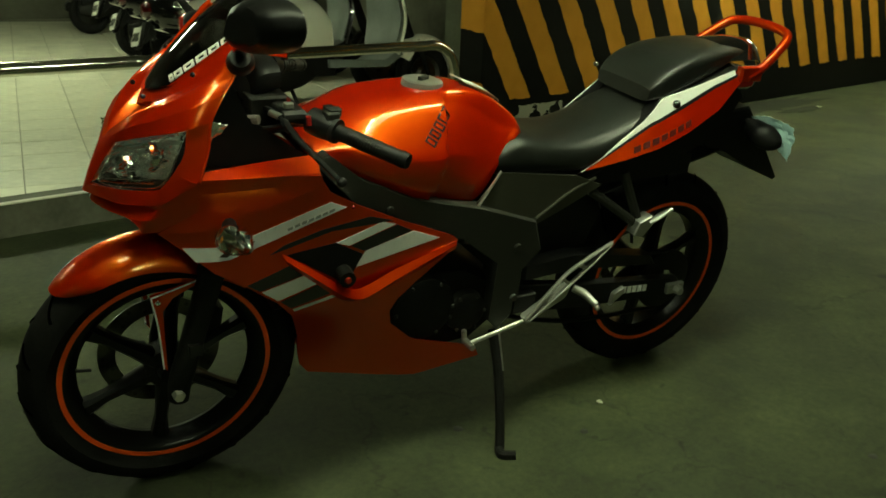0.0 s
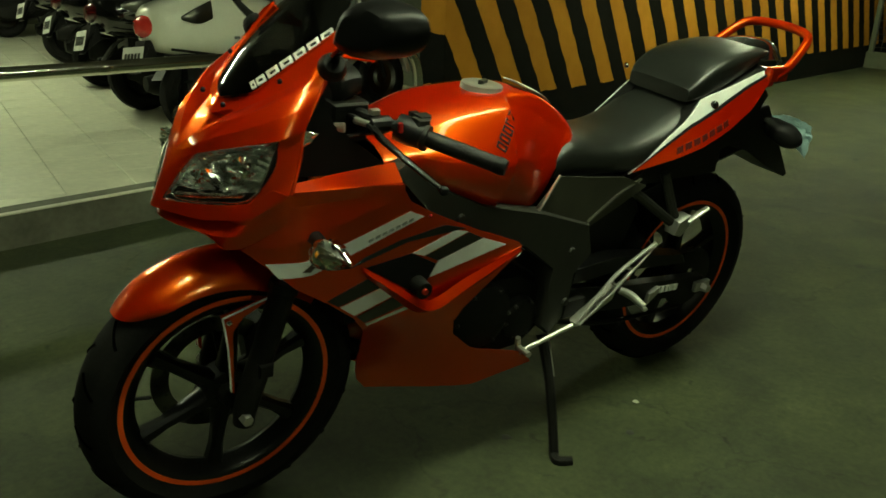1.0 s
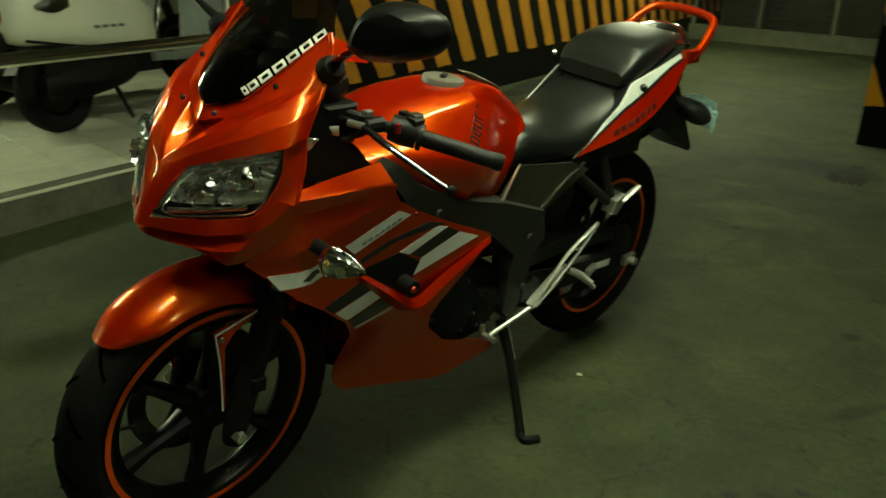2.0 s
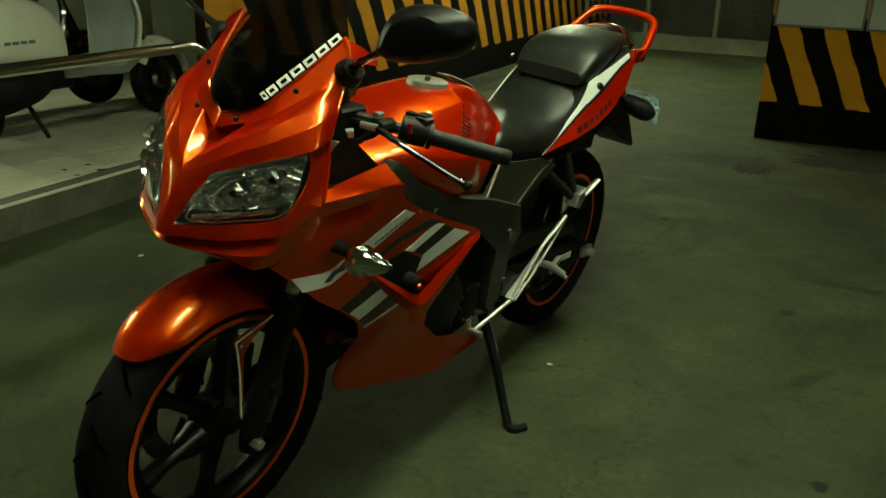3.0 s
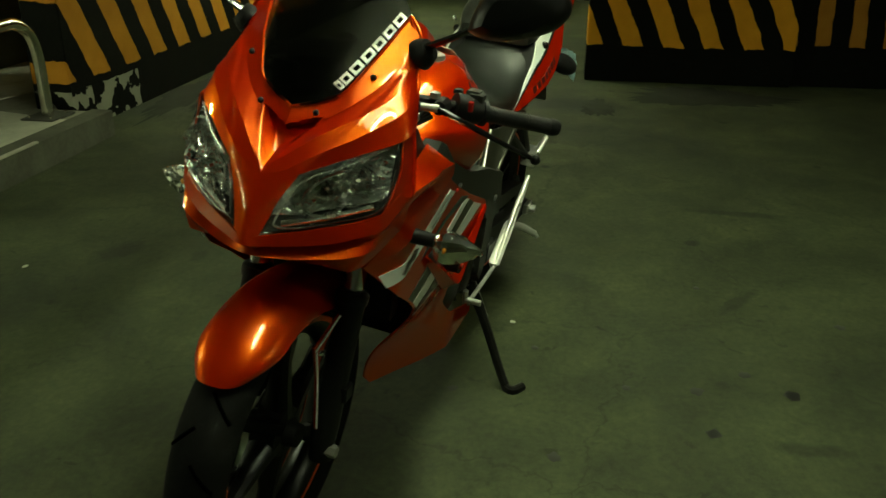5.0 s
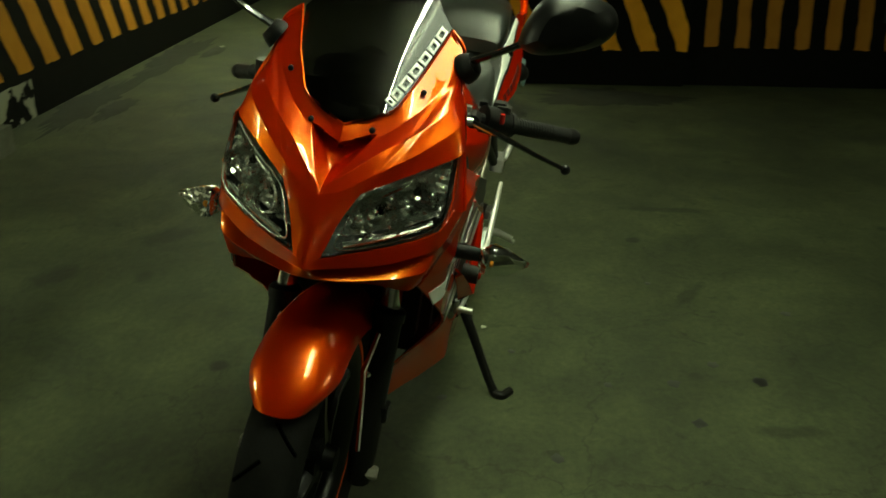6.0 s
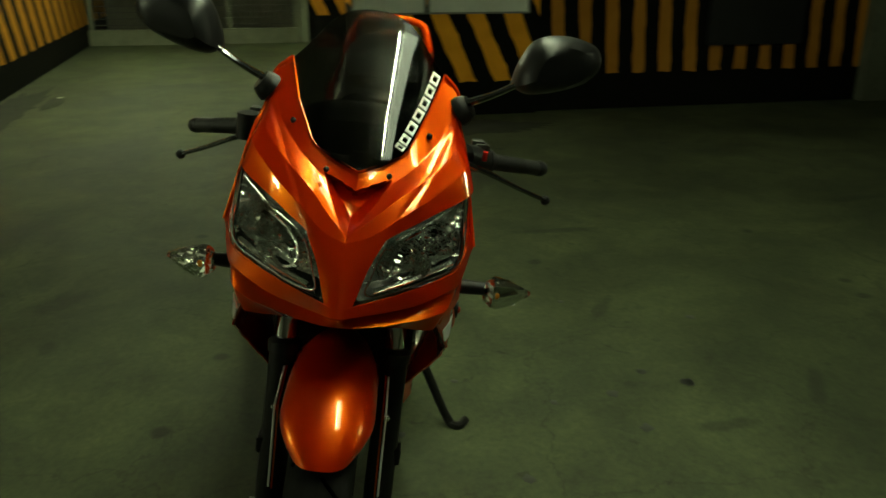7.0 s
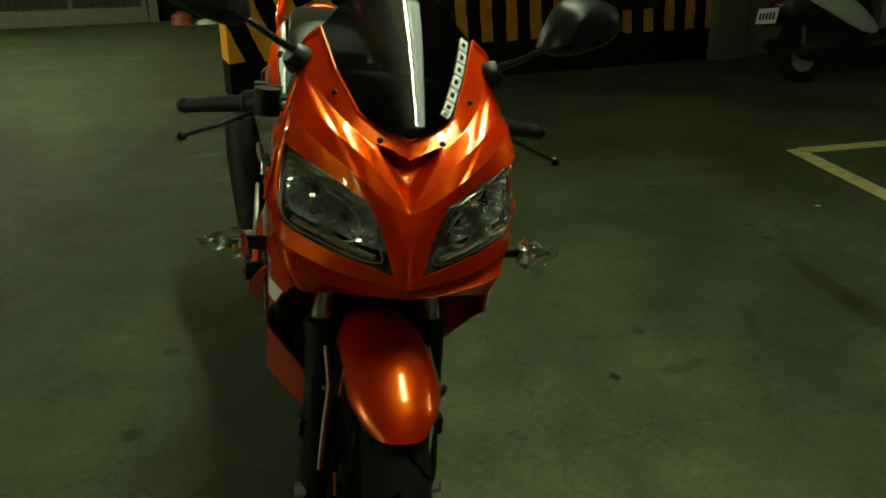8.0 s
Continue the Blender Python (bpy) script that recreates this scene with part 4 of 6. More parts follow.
LOW = [(0, 0.919), (-0.036, 0.929), (-0.07, 0.943), (-0.078, 0.95), (-0.108, 1.0), (-0.131, 1.056)]
TOP = [(0, 1.142), (-0.022, 1.141), (-0.044, 1.136), (-0.064, 1.126), (-0.085, 1.108), (-0.104, 1.084)]
half = []
for (ya, za), (yb, zb) in zip(LOW, LOW[1:]):
    half += [(ya + (yb - ya) * i / 8, za + (zb - za) * i / 8) for i in range(8)]
half.append(LOW[-1])
crown = curve(TOP, len(half))
grid = []
for q in np.linspace(0, 1, 25):
    row = [(a[0] + (c[0] - a[0]) * q, a[1] + (c[1] - a[1]) * q) for a, c in zip(half, crown)]
    grid.append([screen_at(-y, z) for y, z in reversed(row[1:])] + [screen_at(y, z) for y, z in row])
screen = part("windscreen", thicken(np.array(grid), 0.003, (0.3, 0, 0.8)), M_SCREEN, bike, "dark smoked windscreen with a row of white block marks")
screen.matrix_local = SLIM
lo = curve([(y, z) for y, z in LOW[2:]], 60)
for k in range(7):
    a, b = 5 + k * 7.5, 11.2 + k * 7.5
    ring = []
    for q, up in ((a, 0.006), (b, 0.006), (b, 0.021), (a, 0.021), (a + 1.5, 0.0095), (b - 1.5, 0.0095), (b - 1.5, 0.0175), (a + 1.5, 0.0175)):
        p = lo[int(q)] + (lo[min(int(q) + 1, 59)] - lo[int(q)]) * (q - int(q))
        ring.append((p[0] + 0.87 * up, p[1] + 0.5 * up))
    part("ring_mark", ring_plate([screen_at(*p, 0.0035) for p in ring], [screen_at(*p, 0.001) for p in ring]), M_WHITE, screen, "white outlined block mark", smooth=False)

# headlamps
for s in (-1, 1):
    lampu = sub("headlamp", SLIM, label="clear headlamp with faceted bright reflector")
    top = [(-0.126, -0.024, 0.75), (-0.103, -0.041, 0.798), (-0.085, -0.058, 0.834), (-0.036, -0.127, 0.865), (0.018, -0.19, 0.893)]
    low = [(-0.126, -0.024, 0.749), (-0.11, -0.06, 0.752), (-0.088, -0.105, 0.763), (-0.031, -0.186, 0.787), (0.016, -0.191, 0.888)]
    mid = [(-0.127, -0.024, 0.7495), (-0.112, -0.055, 0.772), (-0.092, -0.088, 0.795), (-0.042, -0.16, 0.826), (0.017, -0.192, 0.891)]
    g = sheet([top, mid, low], 24, 6, 0.0025, (0.3, 0, 0.8), True)
    lens = part("lens", g if s < 0 else flip(g), M_GLASS, lampu, "clear plastic lens")
    lens.visible_shadow = False
    push = lambda l, d: [(x + d, y * 0.97 + (0.004 if y < 0 else 0), z) for x, y, z in l]
    foot = [(x + 0.03, y * 0.95 - 0.002, z + 0.02) for x, y, z in low]
    bk = sheet([push(top, 0.012), [(x + 0.075, y, z + 0.006) for x, y, z in push(mid, 0)], foot], 34, 9, 0.002, (0.4, 0, 0.8), True)
    sill = sheet([foot, push(low, 0.006)], 19, 2, 0.003, (0.4, 0, 0.7))
    part("lamp_sill", sill if s < 0 else flip(sill), M_BLACK, lampu, "black sill inside the lens")
    jit = random.Random(5)
    bk = ([(x + jit.uniform(-0.0045, 0.0045), y + jit.uniform(-0.001, 0.001), z + jit.uniform(-0.0016, 0.0016)) for x, y, z in bk[0]], bk[1])
    part("housing", bk if s < 0 else flip(bk), M_HOUSING, lampu, "faceted bright lamp housing", smooth=False)
    for c, r in (((-0.028, -0.088, 0.805), 0.04), ((0.012, -0.138, 0.835), 0.034)):
        v, f = [], []
        seg, rings = 28, 9
        jit = random.Random(int(r * 1000))

        def bowl(q, a):
            return (c[0] - 0.05 * q * q, c[1] + r * 1.25 * q * math.cos(a), c[2] + r * 0.85 * q * math.sin(a))

        # each facet of the bowl is a small mirror with a tilt of its own
        for i in range(rings):
            for k in range(seg):
                a0, a1 = 2 * math.pi * k / seg, 2 * math.pi * (k + 1) / seg
                ta, tb = jit.uniform(-0.004, 0.004), jit.uniform(-0.004, 0.004)
                corners = [bowl(i / rings, a0), bowl(i / rings, a1), bowl((i + 1) / rings, a1), bowl((i + 1) / rings, a0)]
                f.append(tuple(len(v) + m for m in range(4)))
                v += [(p[0] + d, p[1], p[2]) for p, d in zip(corners, (ta, tb, -ta, -tb))]
        geo = (v, f)
        part("reflector", geo if s < 0 else flip(geo), M_REFLECTOR, lampu, "faceted chrome reflector", smooth=False)
        b = tube([(c[0], c[1], c[2]), (c[0] - 0.035, c[1], c[2])], [0.011, 0.009, 0.004], 6, 10)
        part("bulb", b if s < 0 else flip(b), M_GLASS, lampu)
    rimbar = tube([(-0.108, -0.05, 0.764), (-0.08, -0.105, 0.777), (-0.034, -0.172, 0.797)], 0.0045, 14, 6)
    part("bright_bar", rimbar if s < 0 else flip(rimbar), M_CHROME, lampu, "bright bar along the lower lens edge")
    ct, cm, cl = curve(top, 25), curve(mid, 25), curve(low, 25)

    def inside_lens(u, w, deep=0.016):
        """A point behind the lens: u along it from the nose, w from its upper to its lower edge."""
        i = u * 24
        a, m, z = (l[int(i)] + (l[min(int(i) + 1, 24)] - l[int(i)]) * (i % 1) for l in (ct, cm, cl))
        p = (1 - w) * (1 - 2 * w) * a + 4 * w * (1 - w) * m + w * (2 * w - 1) * z
        return (p[0] + deep, p[1], p[2])

    border = tube([inside_lens(u, w, 0.007) for u, w in ((0.93, 0.12), (0.7, 0.08), (0.42, 0.1), (0.2, 0.2), (0.1, 0.5), (0.22, 0.88), (0.45, 0.93), (0.7, 0.93), (0.88, 0.85))], 0.0016, 60, 6)
    part("lens_border", border if s < 0 else flip(border), M_CHROME, lampu, "thin bright border inside the lens")
    trim = tube([inside_lens(*q) for q in ((0.66, 0.16), (0.5, 0.2), (0.38, 0.3), (0.33, 0.5), (0.36, 0.7), (0.48, 0.8), (0.62, 0.82))], 0.0028, 40, 8)
    part("chrome_trim", trim if s < 0 else flip(trim), M_CHROME, lampu, "curved chrome trim round the low beam")
    for u, w, tip in ((0.44, 0.42, 0.6), (0.52, 0.66, 0.74), (0.6, 0.3, 0.46), (0.7, 0.55, 0.7)):
        blade = tube([inside_lens(u, w, 0.02), inside_lens(u + 0.05, tip, 0.03)], [0.005, 0.003], 4, 6, squash=0.4)
        part("reflector_blade", blade if s < 0 else flip(blade), M_CHROME, lampu)
    # small mirrors added behind the lens, tilted so that the ceiling lamps glint
    rnd = random.Random(31)
    fv, ff = [], []
    for k in range(22):
        c = Vector(inside_lens(0.24 + 0.62 * (k + rnd.random()) / 22, rnd.uniform(0.25, 0.9), rnd.uniform(0.008, 0.013)))
        n = Vector((-0.62, 0.2 * s, 0.76)) + Vector([rnd.uniform(-0.22, 0.22) for _ in range(3)])
        e = n.cross(Vector((0.4, 0.9, rnd.uniform(-0.4, 0.4)))).normalized()
        h = n.normalized().cross(e) * rnd.uniform(0.0025, 0.0048)
        e = e * rnd.uniform(0.0014, 0.0028)
        ff.append(tuple(len(fv) + m for m in range(4)))
        fv += [tuple(c + p) for p in (e + h, h - e, -e - h, e - h)]
    part("reflector_steps", (fv, ff) if s < 0 else flip((fv, ff)), M_REFLECTOR, lampu, "small added mirrors tilted to glint", smooth=False)
    for k in range(5):
        fin = tube([(-0.012 + 0.008 * k, -0.158 - 0.005 * k, 0.842 + 0.009 * k), (0.006 + 0.003 * k, -0.183, 0.835 + 0.011 * k)], 0.003, 3, 6)
        part("reflector_fin", fin if s < 0 else flip(fin), M_HOUSING, lampu)


# side fairing
def hull(x, z):
    """The y of the fairing's left side."""
    f = min(1, max(0, (z - 0.25) / 0.3))
    f = f * f * (3 - 2 * f)
    low = 0.052 + 0.44 * min(0.27, max(0, x - 0.27))
    w = low + (0.196 - low) * f
    if x < 0.06:
        w -= 0.03 * (0.06 - x) / 0.09
    w -= 0.01 * math.exp(-((z - 0.765 - 0.05 * x) / 0.014) ** 2) * min(1, max(0, (0.27 - x) / 0.1)) * min(1, max(0, x / 0.05))
    return -w


SIDE = [(-0.036, 0.69), (0.02, 0.642), (0.06, 0.605), (0.13, 0.558), (0.19, 0.51), (0.232, 0.455), (0.268, 0.36), (0.288, 0.258), (0.306, 0.236), (0.5, 0.232), (0.72, 0.248), (0.704, 0.28), (0.6, 0.315),
        (0.52, 0.342), (0.468, 0.39), (0.458, 0.43), (0.47, 0.465), (0.507, 0.506), (0.6, 0.58), (0.606, 0.598), (0.592, 0.61), (0.465, 0.662), (0.358, 0.712), (0.295, 0.748), (0.27, 0.788), (0.15, 0.797), (0.036, 0.803), (0.03, 0.76), (0.0, 0.715)]
for s in (-1, 1):
    side = sub("side_fairing", SLIM, label="glossy orange side fairing with white and black stripes")
    put_side = lambda name, geo, m, label="": part(name, geo if s < 0 else flip(geo), m, side, label)
    put_side("panel", plate(SIDE, hull, 0.004, 0.018), M_PAINT)
    put_side("wing", sheet([[(0.036, -0.213, 0.806), (0.15, -0.212, 0.8), (0.27, -0.196, 0.79)], [(0.036, -0.212, 0.798), (0.15, -0.206, 0.786), (0.27, -0.194, 0.772)]], 14, 2, 0.006), M_PAINT)
    put_side("wing_shelf", sheet([[(0.036, -0.213, 0.806), (0.15, -0.212, 0.8), (0.272, -0.196, 0.79)], [(0.05, -0.19, 0.813), (0.15, -0.165, 0.812), (0.285, -0.14, 0.81)]], 14, 3, 0.004, (0.2, -0.1, 0.5)), M_PAINT)
    put_side("inner_panel", plate([(0.062, 0.905), (0.05, 0.815), (0.15, 0.805), (0.27, 0.803), (0.22, 0.84), (0.14, 0.9), (0.11, 0.965)], lambda x, z: -0.165 + 0.1 * max(0, x - 0.05), 0.003, 0.02), M_BLACK, "black plastic inner panel")
    put_side("upper_shell", plate([(-0.037, 0.69), (0.03, 0.698), (0.12, 0.722), (0.2, 0.745), (0.272, 0.766), (0.272, 0.789), (0.15, 0.799), (0.036, 0.804), (0.03, 0.76), (0.0, 0.715)], lambda x, z: hull(x, z) - 0.004 - 0.006 * min(1, max(0, (x + 0.03) / 0.06)), 0.012, 0.018), M_PAINT, "orange overlapping upper shell")
    # lower scoop blade
    put_side("scoop_blade", sheet([[(0.195, -0.198, 0.628), (0.265, -0.21, 0.58), (0.335, -0.214, 0.532), (0.36, -0.213, 0.525), (0.45, -0.206, 0.555), (0.6, -0.198, 0.596)],
                                   [(0.2, -0.212, 0.616), (0.265, -0.224, 0.566), (0.335, -0.228, 0.514), (0.365, -0.228, 0.507), (0.45, -0.22, 0.537), (0.602, -0.201, 0.588)],
                                   [(0.204, -0.199, 0.604), (0.265, -0.2, 0.55), (0.335, -0.2, 0.494), (0.37, -0.2, 0.488), (0.455, -0.2, 0.516), (0.602, -0.197, 0.576)]], 30, 3, 0.004, (0.4, 0, 0.55)), M_PAINT, "orange scoop blade")
    put_side("scoop_mouth", plate([(0.205, 0.622), (0.31, 0.635), (0.372, 0.6), (0.352, 0.56), (0.335, 0.535)], hull, 0.002, 0.02, lift=0.003), M_BLACK, "black scoop opening")
    for name, poly, m in (("white_stripe", [(0.005, 0.66), (0.028, 0.63), (0.09, 0.63), (0.2, 0.667), (0.33, 0.712), (0.296, 0.727), (0.195, 0.694), (0.088, 0.66)], M_WHITE),
                          ("black_stripe", [(0.17, 0.627), (0.3, 0.662), (0.44, 0.668), (0.41, 0.677), (0.385, 0.684), (0.28, 0.668), (0.2, 0.645)], M_DECAL_BLACK),
                          ("white_stripe", [(0.312, 0.634), (0.34, 0.623), (0.446, 0.659), (0.414, 0.668)], M_WHITE),
                          ("black_stripe", [(0.343, 0.622), (0.376, 0.606), (0.487, 0.638), (0.45, 0.657)], M_DECAL_BLACK),
                          ("white_stripe", [(0.358, 0.57), (0.556, 0.611), (0.49, 0.637), (0.378, 0.605)], M_WHITE),
                          ("black_stripe", [(0.125, 0.566), (0.15, 0.548), (0.245, 0.572), (0.212, 0.597)], M_DECAL_BLACK),
                          ("white_stripe", [(0.155, 0.545), (0.19, 0.517), (0.285, 0.55), (0.25, 0.571)], M_WHITE),
                          ("black_stripe", [(0.196, 0.512), (0.222, 0.487), (0.325, 0.52), (0.288, 0.547)], M_DECAL_BLACK),
                          ("white_stripe", [(0.226, 0.482), (0.232, 0.474), (0.34, 0.507), (0.33, 0.513)], M_WHITE)):
        put_side(name, plate(poly, hull, 0.0022, 0.018, lift=0.0018), m)
    for k in range(7):
        x0 = 0.206 + k * 0.0145
        put_side("block_mark", plate([(x0, 0.6765 + k * 0.0046), (x0 + 0.0105, 0.68 + k * 0.0046), (x0 + 0.0105, 0.6855 + k * 0.0046), (x0, 0.682 + k * 0.0046)], hull, 0.002, 0.05, lift=0.0036), M_DECAL_PALE)
    put_side("ragged_mark", plate([(0.07, 0.64), (0.085, 0.637), (0.1, 0.648), (0.125, 0.65), (0.14, 0.664), (0.12, 0.668), (0.108, 0.658), (0.09, 0.655)], hull, 0.002, 0.03, lift=0.0036), M_DECAL_GREY)
    put_side("belly_fold", sheet([[(0.31, -0.066, 0.239), (0.5, -0.15, 0.233), (0.715, -0.169, 0.249)], [(0.36, -0.03, 0.228), (0.5, -0.07, 0.212), (0.7, -0.08, 0.225)]], 14, 3, 0.003, (0.5, 0, 0.5)), M_PAINT)
    put_side("slider", tube([(0.3, -0.16, 0.565), (0.326, -0.19, 0.563), (0.326, -0.234, 0.562)], [0.016, 0.02, 0.018], 8, 16), M_ENGINE, "black crash bobbin")
    put_side("slider_cap", lathe([(0, -0.239), (0.006, -0.239), (0.008, -0.233), (0, -0.233)], (0.326, 0, 0.562), 12, closed=False), M_RED, "small red bolt")
    put_side("rivet", ball((0.345, hull(0.345, 0.735) - 0.001, 0.735 - 0.025), 0.004, 8), M_REDLENS)

# turn signals
for s in (-1, 1):
    sg = sub("turn_signal", Matrix.Translation((0.078, 0 if s > 0 else -0.014, 0.71)) @ SLIM, label="clear pointed turn signal on a black stalk")
    part("stalk", tube([(0.01, s * 0.185, 0.0), (0.005, s * 0.245, 0.002)], [0.014, 0.011], 6, 12), M_BLACK, sg)
    bv, bf = pod([(s * 0.238, 0.006, 0, 0.014, 0.015), (s * 0.252, 0.008, 0.0, 0.026, 0.023), (s * 0.28, 0.012, 0, 0.018, 0.018), (s * 0.312, 0.016, 0.0, 0.003, 0.003)], "y", 12, 2.1, 9)
    jit = random.Random(11)
    part("body", ([(x + jit.uniform(-0.0025, 0.0025), y + jit.uniform(-0.0015, 0.0015), z + jit.uniform(-0.0015, 0.0015)) for x, y, z in bv], bf), M_SIGNAL, sg, "faceted chrome reflector", smooth=False)
    part("bulb", ball((-0.012, s * 0.256, 0), 0.006, 10), M_AMBER, sg, "amber bulb")
    ln = part("lens", pod([(s * 0.234, -0.004, 0, 0.012, 0.016), (s * 0.252, -0.008, 0.0, 0.025, 0.026), (s * 0.28, -0.004, 0, 0.023, 0.022), (s * 0.32, 0.01, 0.0, 0.004, 0.004)], "y", 20, 2.1), M_GLASS, sg, "clear lens")
    ln.visible_shadow = False

# tank
tank = sub("fuel_tank", label="glossy orange fuel tank with knee recesses")
SECT = ((0.272, (0.0, 0.832), (0.04, 0.831), (0.075, 0.826), (0.098, 0.815), (0.118, 0.803), (0.122, 0.793), (0.115, 0.784)),
        (0.34, (0.0, 0.86), (0.05, 0.857), (0.088, 0.845), (0.117, 0.825), (0.146, 0.8), (0.146, 0.775), (0.134, 0.758)),
        (0.42, (0.0, 0.893), (0.06, 0.889), (0.102, 0.872), (0.136, 0.832), (0.17, 0.788), (0.168, 0.755), (0.147, 0.726)),
        (0.52, (0.0, 0.91), (0.06, 0.905), (0.102, 0.887), (0.142, 0.832), (0.181, 0.774), (0.178, 0.73), (0.152, 0.688)),
        (0.6, (0.0, 0.916), (0.06, 0.909), (0.1, 0.89), (0.138, 0.832), (0.173, 0.768), (0.172, 0.71), (0.152, 0.664)),
        (0.68, (0.0, 0.906), (0.056, 0.9), (0.092, 0.876), (0.124, 0.825), (0.146, 0.765), (0.156, 0.705), (0.15, 0.662)),
        (0.75, (0.0, 0.876), (0.052, 0.868), (0.084, 0.842), (0.112, 0.806), (0.127, 0.78), (0.136, 0.762), (0.138, 0.752)),
        (0.81, (0.0, 0.83), (0.046, 0.826), (0.072, 0.818), (0.09, 0.81), (0.1, 0.804), (0.105, 0.799), (0.107, 0.796)),
        (0.835, (0.0, 0.792), (0.035, 0.79), (0.055, 0.785), (0.066, 0.78), (0.074, 0.776), (0.078, 0.773), (0.079, 0.77)))
lift = (0, 0, 0, 0.01, 0.018, 0.008, 0)
SECT = [(x, *creased([(y, z + (d if 0.3 < x < 0.65 else 0) - 0.012 * math.exp(-(((x - 0.58) / 0.13) ** 2)) * max(0.0, 1 - y / 0.15)) for (y, z), d in zip(h, lift)])) for x, *h in SECT]
rows = [[(x, -y, z) for y, z in reversed(h[1:])] + [(x, y, z) for y, z in h] for x, *h in SECT]
tv, tf = sheet(rows, 81, 9, 0.003, (0.6, 0, 0.7), True)


def knee(p):
    """Presses the knee recess into the tank's flank, behind a slanting edge."""
    q = (p[0] - 0.552 - (p[2] - 0.744) * 0.25) / 0.015
    q = min(1, max(0, q))
    q = q * q * (3 - 2 * q) * min(1, max(0, (abs(p[1]) - 0.05) / 0.05))
    return (p[0], p[1] - math.copysign(0.027 * q, p[1]), p[2])


part("shell", ([knee(p) for p in tv], tf), M_PAINT, tank)
part("filler_ring", lathe([(0.0, 0.003), (0.03, 0.004), (0.04, 0.006), (0.046, 0.004), (0.048, -0.008), (0.0, -0.008)], (0, 0, 0), 36, "z", False), M_CAP, tank, "round metal filler cap").matrix_local = pose(0.58, -0.004, 0.9085, 0, 2, 0)
part("lock_flap", block(-0.012, 0.02, -0.006, 0.006, 0.004, 0.012, 0.002), M_FRAME, tank).matrix_local = pose(0.58, -0.004, 0.9085, 0, 2, 30)
part("tank_pad", sheet([[(0.672, -0.035, 0.912), (0.672, 0, 0.915), (0.672, 0.035, 0.912)], [(0.74, -0.03, 0.885), (0.74, 0, 0.888), (0.74, 0.03, 0.885)], [(0.785, -0.014, 0.858), (0.785, 0, 0.859), (0.785, 0.014, 0.858)]], 8, 4, 0.002, (0.6, 0, 0.6), True), M_PANEL, tank, "pale clear tank pad")
skin = BVHTree.FromPolygons([knee(p) for p in tv], tf)
out = Vector((-0.15, -0.75, 0.62)).normalized()
start, run = Vector((0.582, -0.105, 0.885)), Vector((-0.07, -0.058, -0.056))
up = out.cross(run).normalized()
up = up if up.x > 0 else -up
for k in range(5):
    corners = []
    for q, h in ((0, 0), (0.15, 0), (0.15, 0.026), (0, 0.026), (0.035, 0.0042), (0.115, 0.0042), (0.115, 0.0218), (0.035, 0.0218)):
        hit = skin.ray_cast(start + run * (q + 0.205 * k) + up * h + out * 0.1, -out)[0]
        corners.append(hit)
    geo = ring_plate([tuple(p + out * 0.0016) for p in corners], [tuple(p - out * 0.001) for p in corners])
    for s in (-1, 1):
        part("ring_mark", geo if s < 0 else flip(geo), M_DECAL_BLACK, tank, "black outlined block mark", smooth=False)

# frame, side covers, engine
frame_part = sub("frame", label="dark grey twin-spar frame")
for s in (-1, 1):
    g = prism([(0.27, 0.795), (0.3, 0.815), (0.37, 0.76), (0.5, 0.7), (0.68, 0.655), (0.84, 0.6), (0.868, 0.52), (0.82, 0.47), (0.82, 0.36), (0.77, 0.31), (0.74, 0.34), (0.745, 0.5), (0.64, 0.58), (0.47, 0.645), (0.35, 0.71)], -0.165, -0.105, 0.008)
    part("spar", g if s < 0 else flip(g), M_FRAME, frame_part)
    for x, z in ((0.8, 0.4), (0.79, 0.54), (0.44, 0.68)):
        part("bolt", lathe([(0, -0.172), (0.009, -0.171), (0.011, -0.165), (0, -0.165)], (x, 0, z), 8, closed=False) if s < 0 else flip(lathe([(0, -0.172), (0.009, -0.171), (0.011, -0.165), (0, -0.165)], (x, 0, z), 8, closed=False)), M_FRAME, frame_part)
    cov = plate([(0.672, 0.652), (0.728, 0.728), (0.76, 0.726), (0.95, 0.7), (1.04, 0.665), (0.94, 0.62), (0.852, 0.585), (0.81, 0.59)], lambda x, z: -0.148 + 0.12 * abs(x - 0.8) * (0.5 if x > 0.8 else 1) * 0.5, 0.004, 0.02)
    part("side_cover", cov if s < 0 else flip(cov), M_COVER, frame_part, "dark grey side cover")
    cr = tube([(0.84, -0.15, 0.6), (0.94, -0.146, 0.66), (1.02, -0.135, 0.683)], 0.004, 12, 6)
    part("cover_crease", cr if s < 0 else flip(cr), M_COVER, frame_part)
    tr = tube([(0.672, -0.152, 0.655), (0.73, -0.142, 0.732)], 0.0035, 6, 6)
    part("bright_trim", tr if s < 0 else flip(tr), M_ALLOY, frame_part, "bright trim line beside the tank")
    sf = tube([(0.83, -0.1, 0.58), (1.1, -0.1, 0.72), (1.42, -0.09, 0.86)], 0.014, 14, 8)
    part("subframe_tube", sf if s < 0 else flip(sf), M_ENGINE, frame_part)
part("airbox", block(0.4, 0.84, -0.095, 0.095, 0.58, 0.76, 0.02), M_ENGINE, frame_part)
part("head_tube", tube([(0.215, 0, 0.86), (0.15, 0, 0.66)], 0.035, seg=16), M_ENGINE, frame_part)
